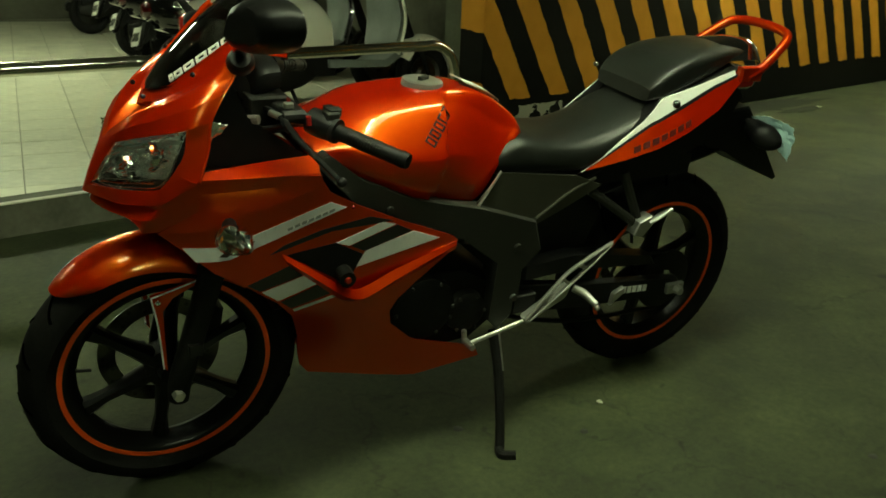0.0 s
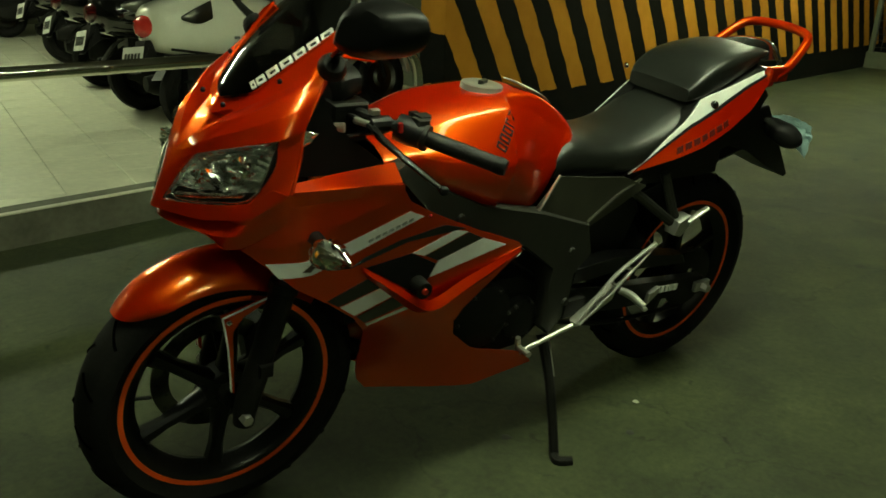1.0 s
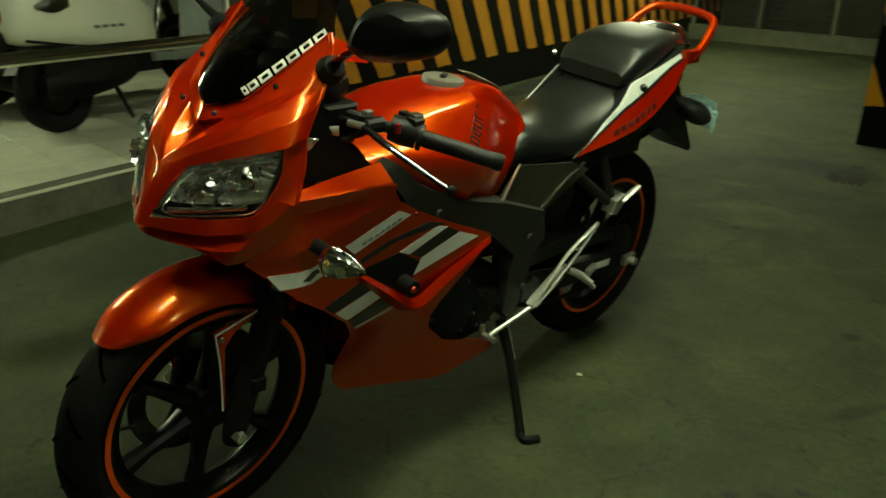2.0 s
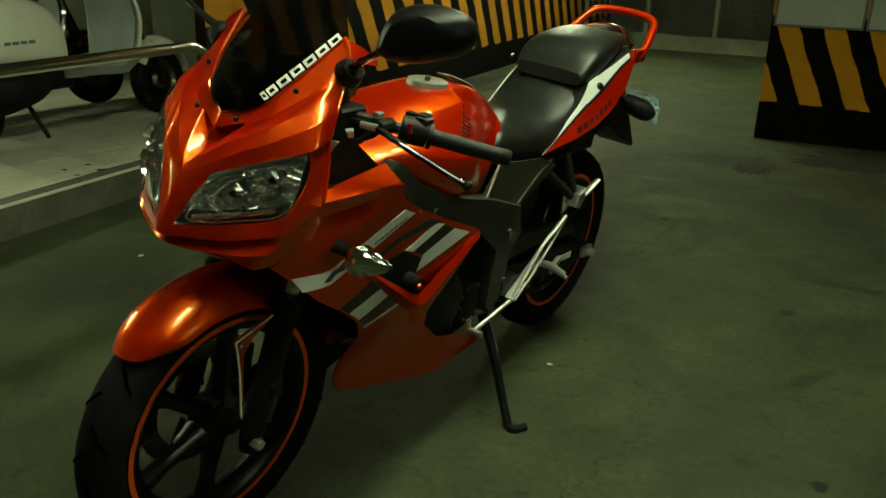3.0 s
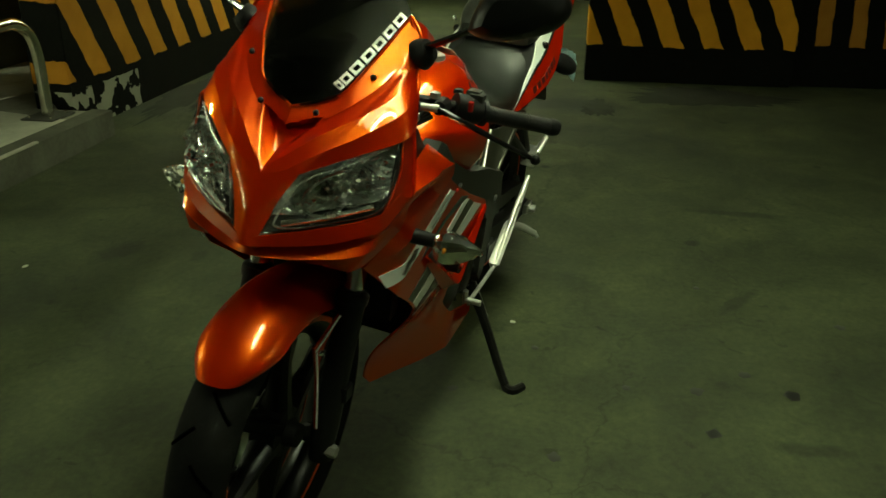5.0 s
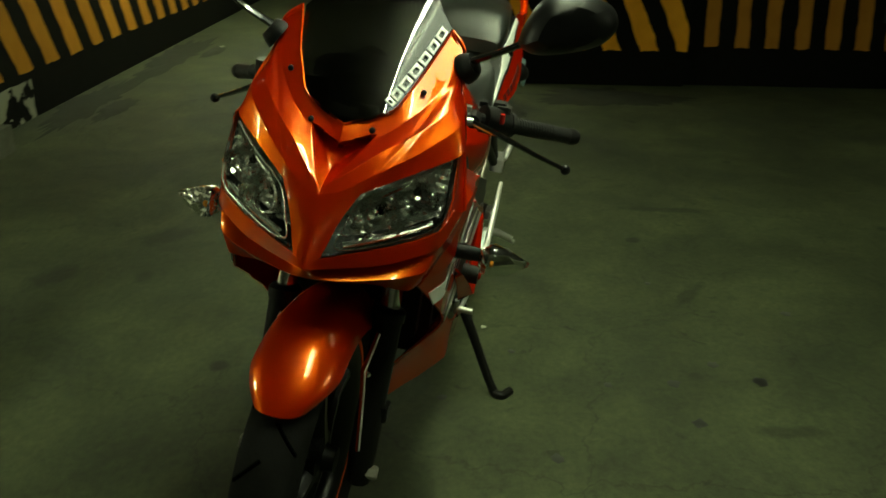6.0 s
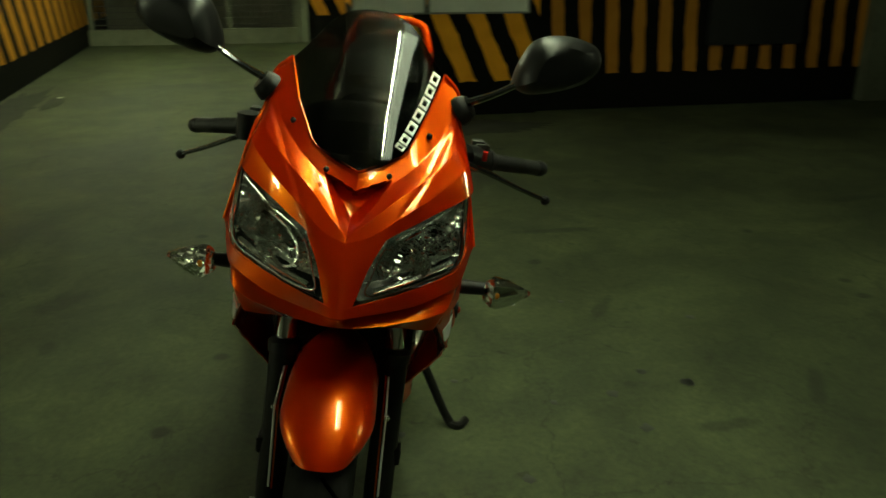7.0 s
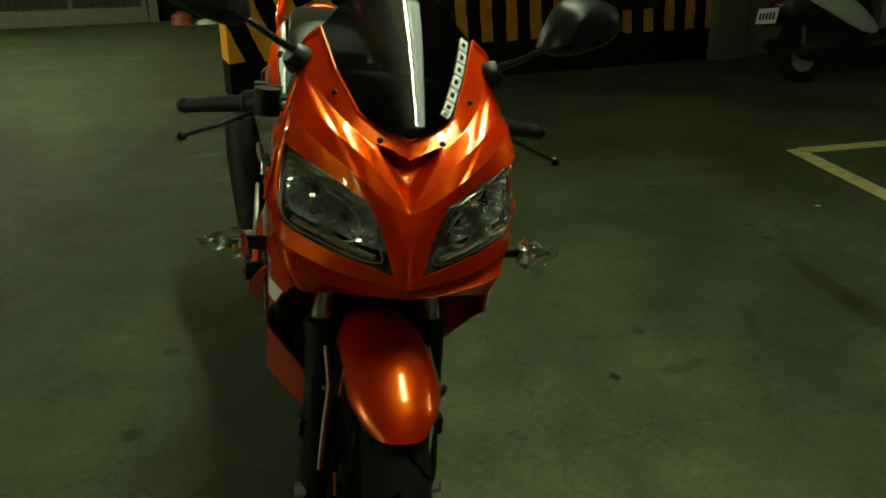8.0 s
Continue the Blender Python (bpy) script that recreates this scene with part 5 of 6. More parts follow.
# block added to fill the gap before the rear wheel with black
part("inner_fender", prism([(0.84, 0.44), (0.84, 0.64), (1.09, 0.625), (1.125, 0.56), (1.085, 0.45), (1.06, 0.4), (0.9, 0.4)], -0.07, 0.07, 0.01), M_BLACK, frame_part, "black filler block before the rear wheel")
part("undertray", block(0.84, 1.4, -0.085, 0.085, 0.64, 0.7, 0.01), M_BLACK, frame_part)

engine = sub("engine", label="black single-cylinder engine behind the fairing")
part("crankcase", prism([(0.42, 0.3), (0.5, 0.26), (0.72, 0.27), (0.8, 0.33), (0.8, 0.42), (0.68, 0.49), (0.5, 0.5), (0.42, 0.42)], -0.125, 0.125, 0.02), M_ENGINE, engine)
for s in (-1, 1):
    for x, z, r in ((0.56, 0.4, 0.085), (0.68, 0.37, 0.055)):
        c = lathe([(0, -0.155), (r * 0.75, -0.153), (r * 0.95, -0.146), (r, -0.13), (r, -0.11), (0, -0.11)], (x, 0, z), 32, closed=False)
        part("side_case", c if s < 0 else flip(c), M_ENGINE, engine)
        for k in range(6):
            a = k * math.pi / 3
            part("case_bolt", ball((x + r * 0.88 * math.cos(a), s * 0.151, z + r * 0.88 * math.sin(a)), 0.005, 8), M_FRAME, engine)
for k in range(6):
    part("cylinder_fin", block(0.36 - k * 0.012, 0.52 - k * 0.012, -0.085, 0.085, 0.49 + k * 0.018, 0.5 + k * 0.018, 0.003), M_ENGINE, engine)
part("cylinder_head", prism([(0.27, 0.6), (0.42, 0.6), (0.4, 0.7), (0.28, 0.7)], -0.09, 0.09, 0.01), M_ENGINE, engine)
part("radiator", block(0.2, 0.235, -0.13, 0.13, 0.46, 0.68, 0.005), M_ENGINE, engine)
part("exhaust_pipe", tube([(0.27, 0.0, 0.6), (0.22, 0.02, 0.5), (0.27, 0.05, 0.33), (0.4, 0.07, 0.235), (0.7, 0.1, 0.22), (0.95, 0.13, 0.3)], 0.019, 40, 12), M_ENGINE, engine)
part("silencer", pod([(0.9, 0.15, 0.3, 0.03, 0.03), (0.98, 0.165, 0.335, 0.048, 0.06), (1.2, 0.2, 0.44, 0.05, 0.065), (1.48, 0.235, 0.575, 0.05, 0.065), (1.54, 0.24, 0.6, 0.04, 0.05)], "x", 20, 2.4, 22), M_ENGINE, engine, "black silencer")

# swing arm, chain, rear shock
arm = sub("swing_arm", label="black box-section swing arm with bright chain adjusters")
for s in (-1, 1):
    g = prism([(0.76, 0.36), (0.8, 0.42), (1.05, 0.375), (1.4, 0.335), (1.42, 0.31), (1.4, 0.285), (1.05, 0.305), (0.8, 0.335)], -0.135, -0.105, 0.006)
    part("arm", g if s < 0 else flip(g), M_ENGINE, arm)
    part("adjuster", block(1.355, 1.415, s * 0.134, s * 0.15, 0.295, 0.325, 0.003), M_ALLOY, arm, "bright chain adjuster")
    part("axle_nut", lathe([(0, -0.17), (0.012, -0.17), (0.014, -0.15), (0, -0.15)], (1.385, 0, 0.31), 6, closed=False) if s < 0 else lathe([(0, 0.15), (0.014, 0.15), (0.012, 0.17), (0, 0.17)], (1.385, 0, 0.31), 6, closed=False), M_ALLOY, arm)
part("chain_guard", prism([(0.85, 0.46), (1.0, 0.47), (1.28, 0.425), (1.3, 0.395), (1.0, 0.425), (0.85, 0.42)], -0.132, -0.085, 0.005), M_BLACK, arm)
part("chain", tube([(0.72, -0.088, 0.415), (1.05, -0.085, 0.41), (1.385, -0.085, 0.402)], 0.007, 20, 6), M_ENGINE, arm)
part("chain", tube([(0.72, -0.088, 0.335), (1.05, -0.085, 0.235), (1.385, -0.085, 0.213)], 0.007, 20, 6), M_ENGINE, arm)
for k in range(5):
    part("block_mark", block(1.19 + k * 0.019, 1.204 + k * 0.019, -0.1385, -0.135, 0.322 - k * 0.0015, 0.342 - k * 0.0015, 0.001), M_WHITE, arm, "white block mark on the swing arm")
part("bracket", prism([(1.145, 0.3), (1.19, 0.335), (1.185, 0.35), (1.15, 0.335)], -0.15, -0.136, 0.003), M_ALLOY, arm)
part("shock", tube([(0.93, 0, 0.36), (0.93, 0, 0.6)], 0.03, seg=14), M_ENGINE, arm)

# foot gear on both sides
for s in (-1, 1):
    rs = sub("rider_footrest", label="bright alloy footrest hanger with heel guard and peg")
    def side(geo):
        return geo if s < 0 else flip(geo)
    part("rear_rail", side(tube([(0.83, -0.188, 0.342), (0.92, -0.19, 0.44), (0.95, -0.19, 0.465), (1.07, -0.187, 0.522)], 0.0062, 16, 8, squash=0.7)), M_ALLOY, rs)
    part("front_rail", side(tube([(0.84, -0.19, 0.338), (0.935, -0.192, 0.412), (1.02, -0.19, 0.478), (1.07, -0.187, 0.52)], 0.0062, 16, 8, squash=0.7)), M_ALLOY, rs)
    for a, b in (((0.88, 0.395), (0.89, 0.378)), ((0.925, 0.443), (0.95, 0.425)), ((0.97, 0.474), (1.0, 0.462))):
        part("rung", side(tube([(a[0], -0.19, a[1]), (b[0], -0.19, b[1])], 0.005, 3, 6)), M_ALLOY, rs)
    part("hanger", side(prism([(0.825, 0.345), (0.838, 0.328), (0.95, 0.385), (0.965, 0.42), (0.94, 0.418)], -0.188, -0.168, 0.004)), M_ALLOY, rs)
    part("peg", side(tube([(0.965, -0.19, 0.41), (0.985, -0.21, 0.402), (0.998, -0.25, 0.386)], [0.01, 0.011, 0.009], 8, 10)), M_ALLOY, rs)
    part("peg_ball", side(ball((0.999, -0.254, 0.38), 0.007, 8)), M_ALLOY, rs)
    part("mount", side(block(0.8, 0.87, -0.168, -0.14, 0.35, 0.4, 0.004)), M_ENGINE, rs)
    pp = sub("pillion_footrest", label="alloy pillion footrest on grey tube stays")
    part("stay", side(tube([(1.02, -0.125, 0.645), (1.17, -0.15, 0.545)], 0.013, 8, 10)), M_FRAME, pp)
    part("stay", side(tube([(1.12, -0.125, 0.685), (1.18, -0.15, 0.545)], 0.013, 8, 10)), M_FRAME, pp)
    part("bracket", side(prism([(1.15, 0.525), (1.18, 0.515), (1.21, 0.55), (1.2, 0.575), (1.16, 0.56)], -0.178, -0.14, 0.004)), M_ALLOY, pp)
    part("peg", side(tube([(1.195, -0.175, 0.555), (1.255, -0.185, 0.592)], [0.01, 0.011, 0.008], 8, 10, squash=0.6)), M_ALLOY, pp)
lever = sub("gear_lever", label="bright alloy gear lever with toe peg")
part("rod", tube([(0.825, -0.185, 0.338), (0.75, -0.175, 0.312), (0.678, -0.165, 0.287)], 0.006, 10, 8), M_ALLOY, lever)
part("toe_peg", tube([(0.678, -0.158, 0.286), (0.672, -0.158, 0.326)], 0.007, 4, 8), M_ALLOY, lever)
part("toe_rubber", tube([(0.676, -0.158, 0.3), (0.676, -0.2, 0.3)], 0.008, 4, 10), M_ALLOY, lever)
stand = sub("side_stand", label="black steel side stand with a bent foot")
part("leg", tube([(0.772, -0.14, 0.3), (0.765, -0.2, 0.2), (0.742, -0.272, 0.075), (0.732, -0.294, 0.045)], [0.015, 0.013, 0.012, 0.012], 20, 10), M_ENGINE, stand)
part("foot", tube([(0.732, -0.292, 0.046), (0.724, -0.314, 0.046), (0.754, -0.334, 0.05)], [0.012, 0.013, 0.012], 10, 10), M_ENGINE, stand)
part("spring", tube([(0.78, -0.14, 0.32), (0.773, -0.2, 0.21)], 0.006, 6, 8), M_ALLOY, stand)

# seats
def cushion(stations, seg=36, side=0.7, edge=0.5):
    """Stations of (x, half width, top, underside, crown)."""
    s = curve(stations, 26)
    rings = []
    for x, w, top, low, crown in s:
        r = []
        for k in range(seg):
            a = 2 * math.pi * k / seg
            c, d = math.cos(a), math.sin(a)
            y = w * math.copysign(abs(c) ** side, c)
            z = (top + low) / 2 + (top - low) / 2 * math.copysign(abs(d) ** edge, d)
            if d > 0:
                z += crown * (1 - (y / w) ** 2) - crown
            r.append((x, y, z))
        rings.append(r)
    return loft(rings)


seat = part("rider_seat", cushion([(0.738, 0.116, 0.772, 0.7, 0.002), (0.77, 0.122, 0.795, 0.695, 0.004), (0.81, 0.122, 0.799, 0.692, 0.006), (0.9, 0.122, 0.786, 0.69, 0.012), (1.0, 0.128, 0.784, 0.69, 0.014), (1.1, 0.125, 0.807, 0.735, 0.012), (1.18, 0.118, 0.848, 0.8, 0.008), (1.22, 0.11, 0.874, 0.835, 0.004)]), M_SEAT, bike, "black vinyl rider seat")
pill = part("pillion_seat", cushion([(1.172, 0.1, 0.892, 0.855, 0.0), (1.195, 0.112, 0.92, 0.858, 0.003), (1.25, 0.116, 0.957, 0.872, 0.007), (1.37, 0.108, 0.982, 0.915, 0.009), (1.46, 0.09, 0.984, 0.948, 0.008), (1.53, 0.064, 0.976, 0.962, 0.005)], 44, 0.44, 0.3), M_SEAT, bike, "black vinyl raised pillion seat")
part("strap_rivet", ball((1.178, 0.125, 0.895), 0.007, 8), M_CHROME, pill)

# tail
tail = sub("tail_fairing", label="orange and white tail fairing with black block marks")


def tail_y(x, z):
    """The tail's flank leans inwards towards the seat."""
    w = 0.112 + 0.17 * min(0.2, max(0, x - 0.98)) - 0.1 * max(0, x - 1.25)
    return -(w - 0.6 * (z - 0.735 - 0.45 * (x - 1.02)))


for s in (-1, 1):
    def both_sides(name, geo, m, label=""):
        part(name, geo if s < 0 else flip(geo), m, tail, label)
    both_sides("orange_panel", plate([(0.992, 0.701), (1.07, 0.748), (1.165, 0.806), (1.26, 0.848), (1.365, 0.892), (1.45, 0.922), (1.462, 0.915), (1.429, 0.893), (1.364, 0.844), (1.271, 0.799), (1.177, 0.76), (1.1, 0.732)], tail_y, 0.004, 0.02), M_PAINT)
    both_sides("black_edge", plate([(1.0, 0.707), (1.07, 0.749), (1.165, 0.807), (1.26, 0.849), (1.365, 0.893), (1.45, 0.923), (1.45, 0.928), (1.365, 0.9), (1.26, 0.857), (1.165, 0.814), (1.07, 0.754)], tail_y, 0.004, 0.02, lift=0.001), M_DECAL_BLACK)
    both_sides("white_panel", plate([(0.982, 0.697), (1.07, 0.752), (1.165, 0.812), (1.26, 0.855), (1.365, 0.898), (1.435, 0.922), (1.435, 0.933), (1.317, 0.899), (1.235, 0.878), (1.206, 0.868), (1.15, 0.816), (1.062, 0.753)], tail_y, 0.004, 0.02, lift=0.0005), M_WHITE)
    both_sides("rivet", ball((1.24, tail_y(1.24, 0.858) - 0.002, 0.858), 0.011, 10), M_GLOSS, "dark round fastener")
    both_sides("under_panel", plate([(0.985, 0.698), (1.1, 0.735), (1.177, 0.763), (1.271, 0.802), (1.364, 0.847), (1.45, 0.905), (1.5, 0.86), (1.44, 0.75), (1.3, 0.7), (1.1, 0.672)], lambda x, z: -0.112, 0.004, 0.03), M_BLACK)
    both_sides("upper_rim", sheet([[(x, tail_y(x, z) + 0.004, z) for x, z in ((0.984, 0.698), (1.062, 0.753), (1.15, 0.816), (1.206, 0.868), (1.317, 0.899), (1.45, 0.936))], [(0.99, -0.09, 0.705), (1.062, -0.09, 0.755), (1.15, -0.088, 0.815), (1.206, -0.085, 0.868), (1.317, -0.08, 0.905), (1.45, -0.07, 0.945)]], 24, 3, 0.003, (1.2, 0, 0.7)), M_BLACK)
    for k in range(7):
        x0, z0 = 1.112 + k * 0.024, 0.745 + k * 0.0098
        both_sides("block_mark", plate([(x0, z0), (x0 + 0.017, z0 + 0.007), (x0 + 0.02, z0 + 0.021), (x0 + 0.003, z0 + 0.014)], tail_y, 0.002, 0.05, lift=0.0015), M_DECAL_RED)
part("tail_cap", sheet([both([(1.44, 0, 0.985), (1.44, -0.05, 0.982), (1.44, -0.1, 0.955)]), both([(1.54, 0, 0.992), (1.54, -0.045, 0.985), (1.53, -0.09, 0.95)]), both([(1.6, 0, 0.982), (1.595, -0.035, 0.972), (1.58, -0.075, 0.94)]), both([(1.615, 0, 0.955), (1.608, -0.035, 0.945), (1.59, -0.06, 0.92)])], 15, 4, 0.004, (1.5, 0, 0.9), True), M_GLOSS, tail, "gloss black tail cap")
part("tail_lamp", pod([(1.52, 0, 0.885, 0.075, 0.03), (1.58, 0, 0.885, 0.07, 0.03), (1.61, 0, 0.885, 0.05, 0.02)], "x", 18, 3), M_REDLENS, tail, "red tail lamp")
grab = part("grab_rail", tube([(1.47, -0.132, 0.915), (1.52, -0.132, 0.94), (1.575, -0.122, 0.976), (1.615, -0.11, 1.004), (1.632, -0.092, 1.016), (1.645, 0, 1.024), (1.632, 0.092, 1.016), (1.615, 0.11, 1.004), (1.575, 0.122, 0.976), (1.52, 0.132, 0.94), (1.47, 0.132, 0.915)], 0.0125, 60, 12), M_PAINT, bike, "orange tubular grab rail")
for s in (-1, 1):
    part("mount", block(1.44, 1.52, s * 0.118, s * 0.142, 0.905, 0.945, 0.006), M_PAINT, grab)

hugger = sub("rear_mudguard", label="black plastic rear mudguard with number plate holder")
part("tongue", prism([(1.42, 0.74), (1.5, 0.8), (1.6, 0.81), (1.66, 0.74), (1.8, 0.575), (1.79, 0.568), (1.66, 0.62), (1.54, 0.68), (1.46, 0.7)], -0.065, 0.065, 0.006), M_BLACK, hugger)
part("inner_guard", sheet([[(1.1, -0.07, 0.6), (1.25, -0.07, 0.64), (1.4, -0.07, 0.66), (1.52, -0.07, 0.69)], [(1.1, 0.07, 0.6), (1.25, 0.07, 0.64), (1.4, 0.07, 0.66), (1.52, 0.07, 0.69)]], 14, 3, 0.004, (1.3, 0, 0.9)), M_BLACK, hugger)
for s in (-1, 1):
    rsg = sub("rear_signal", Matrix.Translation((1.6, 0, 0.755)), label="dark rear turn signal on a short stalk")
    part("stalk", tube([(0, s * 0.06, 0.01), (0.0, s * 0.12, 0.005)], 0.012, 4, 10), M_BLACK, rsg)
    part("body", pod([(s * 0.085, 0, 0, 0.03, 0.03), (s * 0.11, 0, -0.005, 0.036, 0.03), (s * 0.14, 0.006, -0.012, 0.036, 0.033), (s * 0.165, 0.012, -0.018, 0.026, 0.024), (s * 0.178, 0.016, -0.02, 0.01, 0.01)], "y", 18, 2.3), M_BLACK, rsg)
    if s < 0:
        fold = sheet([[(-0.012, -0.085, 0.036), (0.04, -0.115, 0.034), (0.085, -0.155, 0.016)],
                      [(0.004, -0.092, 0.012), (0.056, -0.125, 0.008), (0.094, -0.162, -0.012)],
                      [(0.02, -0.105, -0.014), (0.05, -0.14, -0.018), (0.09, -0.165, -0.04)],
                      [(0.034, -0.118, -0.03), (0.06, -0.142, -0.048), (0.082, -0.168, -0.078)]], 14, 4, 0.003, (0, 0, 0))
        jit = random.Random(3)
        fold = ([(x + jit.uniform(-0.003, 0.003), y + jit.uniform(-0.003, 0.003), z + jit.uniform(-0.003, 0.003)) for x, y, z in fold[0]], fold[1])
        part("plastic_wrap", fold, M_WRAP, rsg, "crumpled pale blue plastic wrap")

# handlebars
def bar(s, end, name, high, back=0.19):
    hb = sub(name, label="black clip-on handlebar with ribbed grip and lever")
    e = Vector(end)
    root = Vector((back, s * 0.105, high))
    inn = root.lerp(e, 0.42)
    d = (e - root).normalized()
    part("clamp", block(0.15, 0.225, s * 0.075, s * 0.125, 0.855, high + 0.015, 0.006), M_ENGINE, hb)
    part("bar_tube", tube([tuple(root), tuple(e)], 0.011, seg=10), M_BLACK, hb)
    part("grip", tube([tuple(inn + d * 0.03), tuple(e - d * 0.02)], 0.0148, seg=16), M_GRIP, hb, "ribbed black rubber grip")
    for k in range(14):
        q = inn + d * (0.036 + 0.0062 * k)
        part("grip_rib", tube([tuple(q), tuple(q + d * 0.003)], 0.0157, seg=14), M_GRIP, hb)
    part("grip_flange", tube([tuple(inn + d * 0.022), tuple(inn + d * 0.03)], 0.024, seg=16), M_GRIP, hb)
    part("bar_end", tube([tuple(e - d * 0.02), tuple(e)], [0.0155, 0.0165, 0.014], 6, 14), M_BLACK, hb, "bar end weight")
    part("switch_box", tube([tuple(inn - d * 0.03 + Vector((0, 0, 0.002))), tuple(inn + d * 0.02)], [0.025, 0.026, 0.023], 6, 12), M_BLACK, hb)
    part("switch", block(inn.x + 0.004, inn.x + 0.03, inn.y - 0.012, inn.y + 0.012, inn.z + 0.02, inn.z + 0.034, 0.003), M_FRAME, hb)
    part("switch", block(inn.x + 0.01, inn.x + 0.026, inn.y - s * 0.03 - 0.008, inn.y - s * 0.03 + 0.008, inn.z + 0.02, inn.z + 0.03, 0.003), M_BLACK, hb)
    piv = root.lerp(e, 0.28) + Vector((-0.045, 0, 0.004))
    tip = e + Vector((-0.125, -s * 0.008, -0.03))
    part("lever_perch", tube([tuple(root.lerp(e, 0.26)), tuple(piv)], [0.016, 0.014, 0.012], 6, 10), M_BLACK, hb)
    part("lever_blade", tube([tuple(piv), tuple(piv.lerp(tip, 0.3) + Vector((-0.012, 0, 0.004))), tuple(piv.lerp(tip, 0.7) + Vector((-0.004, 0, 0))), tuple(tip)], [0.0085, 0.008, 0.0065, 0.006], 18, 8, squash=0.7), M_GLOSS, hb, "curved gloss black lever")
    part("lever_ball", ball(tuple(tip), 0.0095, 10), M_BLACK, hb)
    part("cable", tube([tuple(piv), tuple(piv + Vector((-0.02, -s * 0.06, 0.0))), (0.12, s * 0.07, 0.84), (0.16, s * 0.05, 0.74)], 0.005, 20, 6), M_BLACK, hb)
    part("adjuster", tube([tuple(piv), tuple(piv + Vector((-0.012, -s * 0.03, 0.0)))], 0.007, 4, 8), M_ALLOY, hb)
    return hb


bar_l = bar(-1, (0.372, -0.356, 0.868), "left_handlebar", 0.914)
bar_r = bar(1, (0.43, 0.352, 0.858), "right_handlebar", 0.928, 0.215)
part("red_switch", tube([(0.232, -0.222, 0.903), (0.23, -0.222, 0.92)], 0.005, 3, 8), M_REDLENS, bar_l, "small red switch")
part("fluid_reservoir", tube([(0.2, 0.2, 0.9), (0.2, 0.2, 0.945)], 0.022, seg=16), M_BLACK, bar_r)
part("red_fitting", tube([(0.222, -0.09, 0.888), (0.235, -0.092, 0.915)], [0.009, 0.011, 0.008], 6, 10), M_RED, bar_l, "red anodised fitting")
part("pale_button", block(0.205, 0.222, -0.168, -0.152, 0.918, 0.928, 0.002), M_ALLOY, bar_l, "bright button")
part("switch_ridge", block(0.262, 0.29, -0.232, -0.205, 0.905, 0.925, 0.004), M_FRAME, bar_l)
part("clutch_adjuster", tube([(0.16, -0.15, 0.895), (0.13, -0.125, 0.89)], [0.009, 0.007], 4, 10), M_ALLOY, bar_l, "bright cable adjuster")
for s, bars in ((-1, bar_l), (1, bar_r)):
    for k in range(3):
        part("cable", tube([(0.21 + 0.012 * k, s * (0.16 - 0.01 * k), 0.885), (0.12 - 0.02 * k, s * 0.11, 0.85 - 0.015 * k), (0.13, s * 0.07, 0.78), (0.17, s * 0.05, 0.7)], 0.0045, 20, 6), M_BLACK, bars)
    part("cable_clip", tube([(0.155, s * 0.105, 0.865), (0.15, s * 0.09, 0.835)], 0.01, 3, 8), M_ALLOY, bars, "bright cable clip")
dash = part("instrument_pod", pod([(0.16, 0, 0.93, 0.1, 0.03), (0.18, 0, 0.95, 0.11, 0.035), (0.22, 0, 0.955, 0.1, 0.03)], "x", 20, 3), M_BLACK, bike, "black instrument pod behind the screen")
part("dial_face", lathe([(0, 0.226), (0.035, 0.226), (0.037, 0.222), (0, 0.222)], (0, 0.02, 0.96), 24, "x", False), M_GLOSS, dash)

# mirrors
for s in (-1, 1):
    mr = sub("rear_mirror", label="gloss black mirror on an angled stem")
    part("base", tube([(0.125, s * 0.155, 1.005), (0.12, s * 0.172, 1.018)], [0.026, 0.024, 0.018], 8, 14), M_BLACK, mr)
    part("stem", tube([(0.122, s * 0.165, 1.02), (0.106, s * 0.21, 1.045), (0.104, s * 0.25, 1.07)], [0.012, 0.009, 0.009], 12, 8, squash=0.6), M_GLOSS, mr)
    rings = []
    for dx, k in ((-0.046, 0.5), (-0.04, 0.72), (-0.024, 0.9), (0.0, 1.0), (0.02, 0.985), (0.026, 0.95)):
        mid = (0.3, 1.102)
        rings.append([(0.124 + dx + 0.2 * (y - 0.3), s * (mid[0] + (y - mid[0]) * 1.06 * k), mid[1] - 0.004 + (z - mid[1]) * 1.06 * k) for y, z in curve([(0.236, 1.066), (0.243, 1.098), (0.262, 1.134), (0.292, 1.147), (0.336, 1.147), (0.366, 1.135), (0.375, 1.112), (0.36, 1.087), (0.318, 1.067), (0.262, 1.056), (0.236, 1.066)], 41)[:-1]])
    part("shell", loft(rings), M_MIRRORSHELL, mr, "angular black mirror shell")
    part("glass", plate([(0.262, 1.072), (0.348, 1.086), (0.36, 1.116), (0.318, 1.136), (0.267, 1.114)], lambda a, b: -0.1555, 0.002, 0.03), M_MIRROR, mr, "mirror glass").matrix_local = Matrix(((0, -1, 0, 0), (s, 0, 0, 0), (0, 0, 1, 0), (0, 0, 0, 1)))


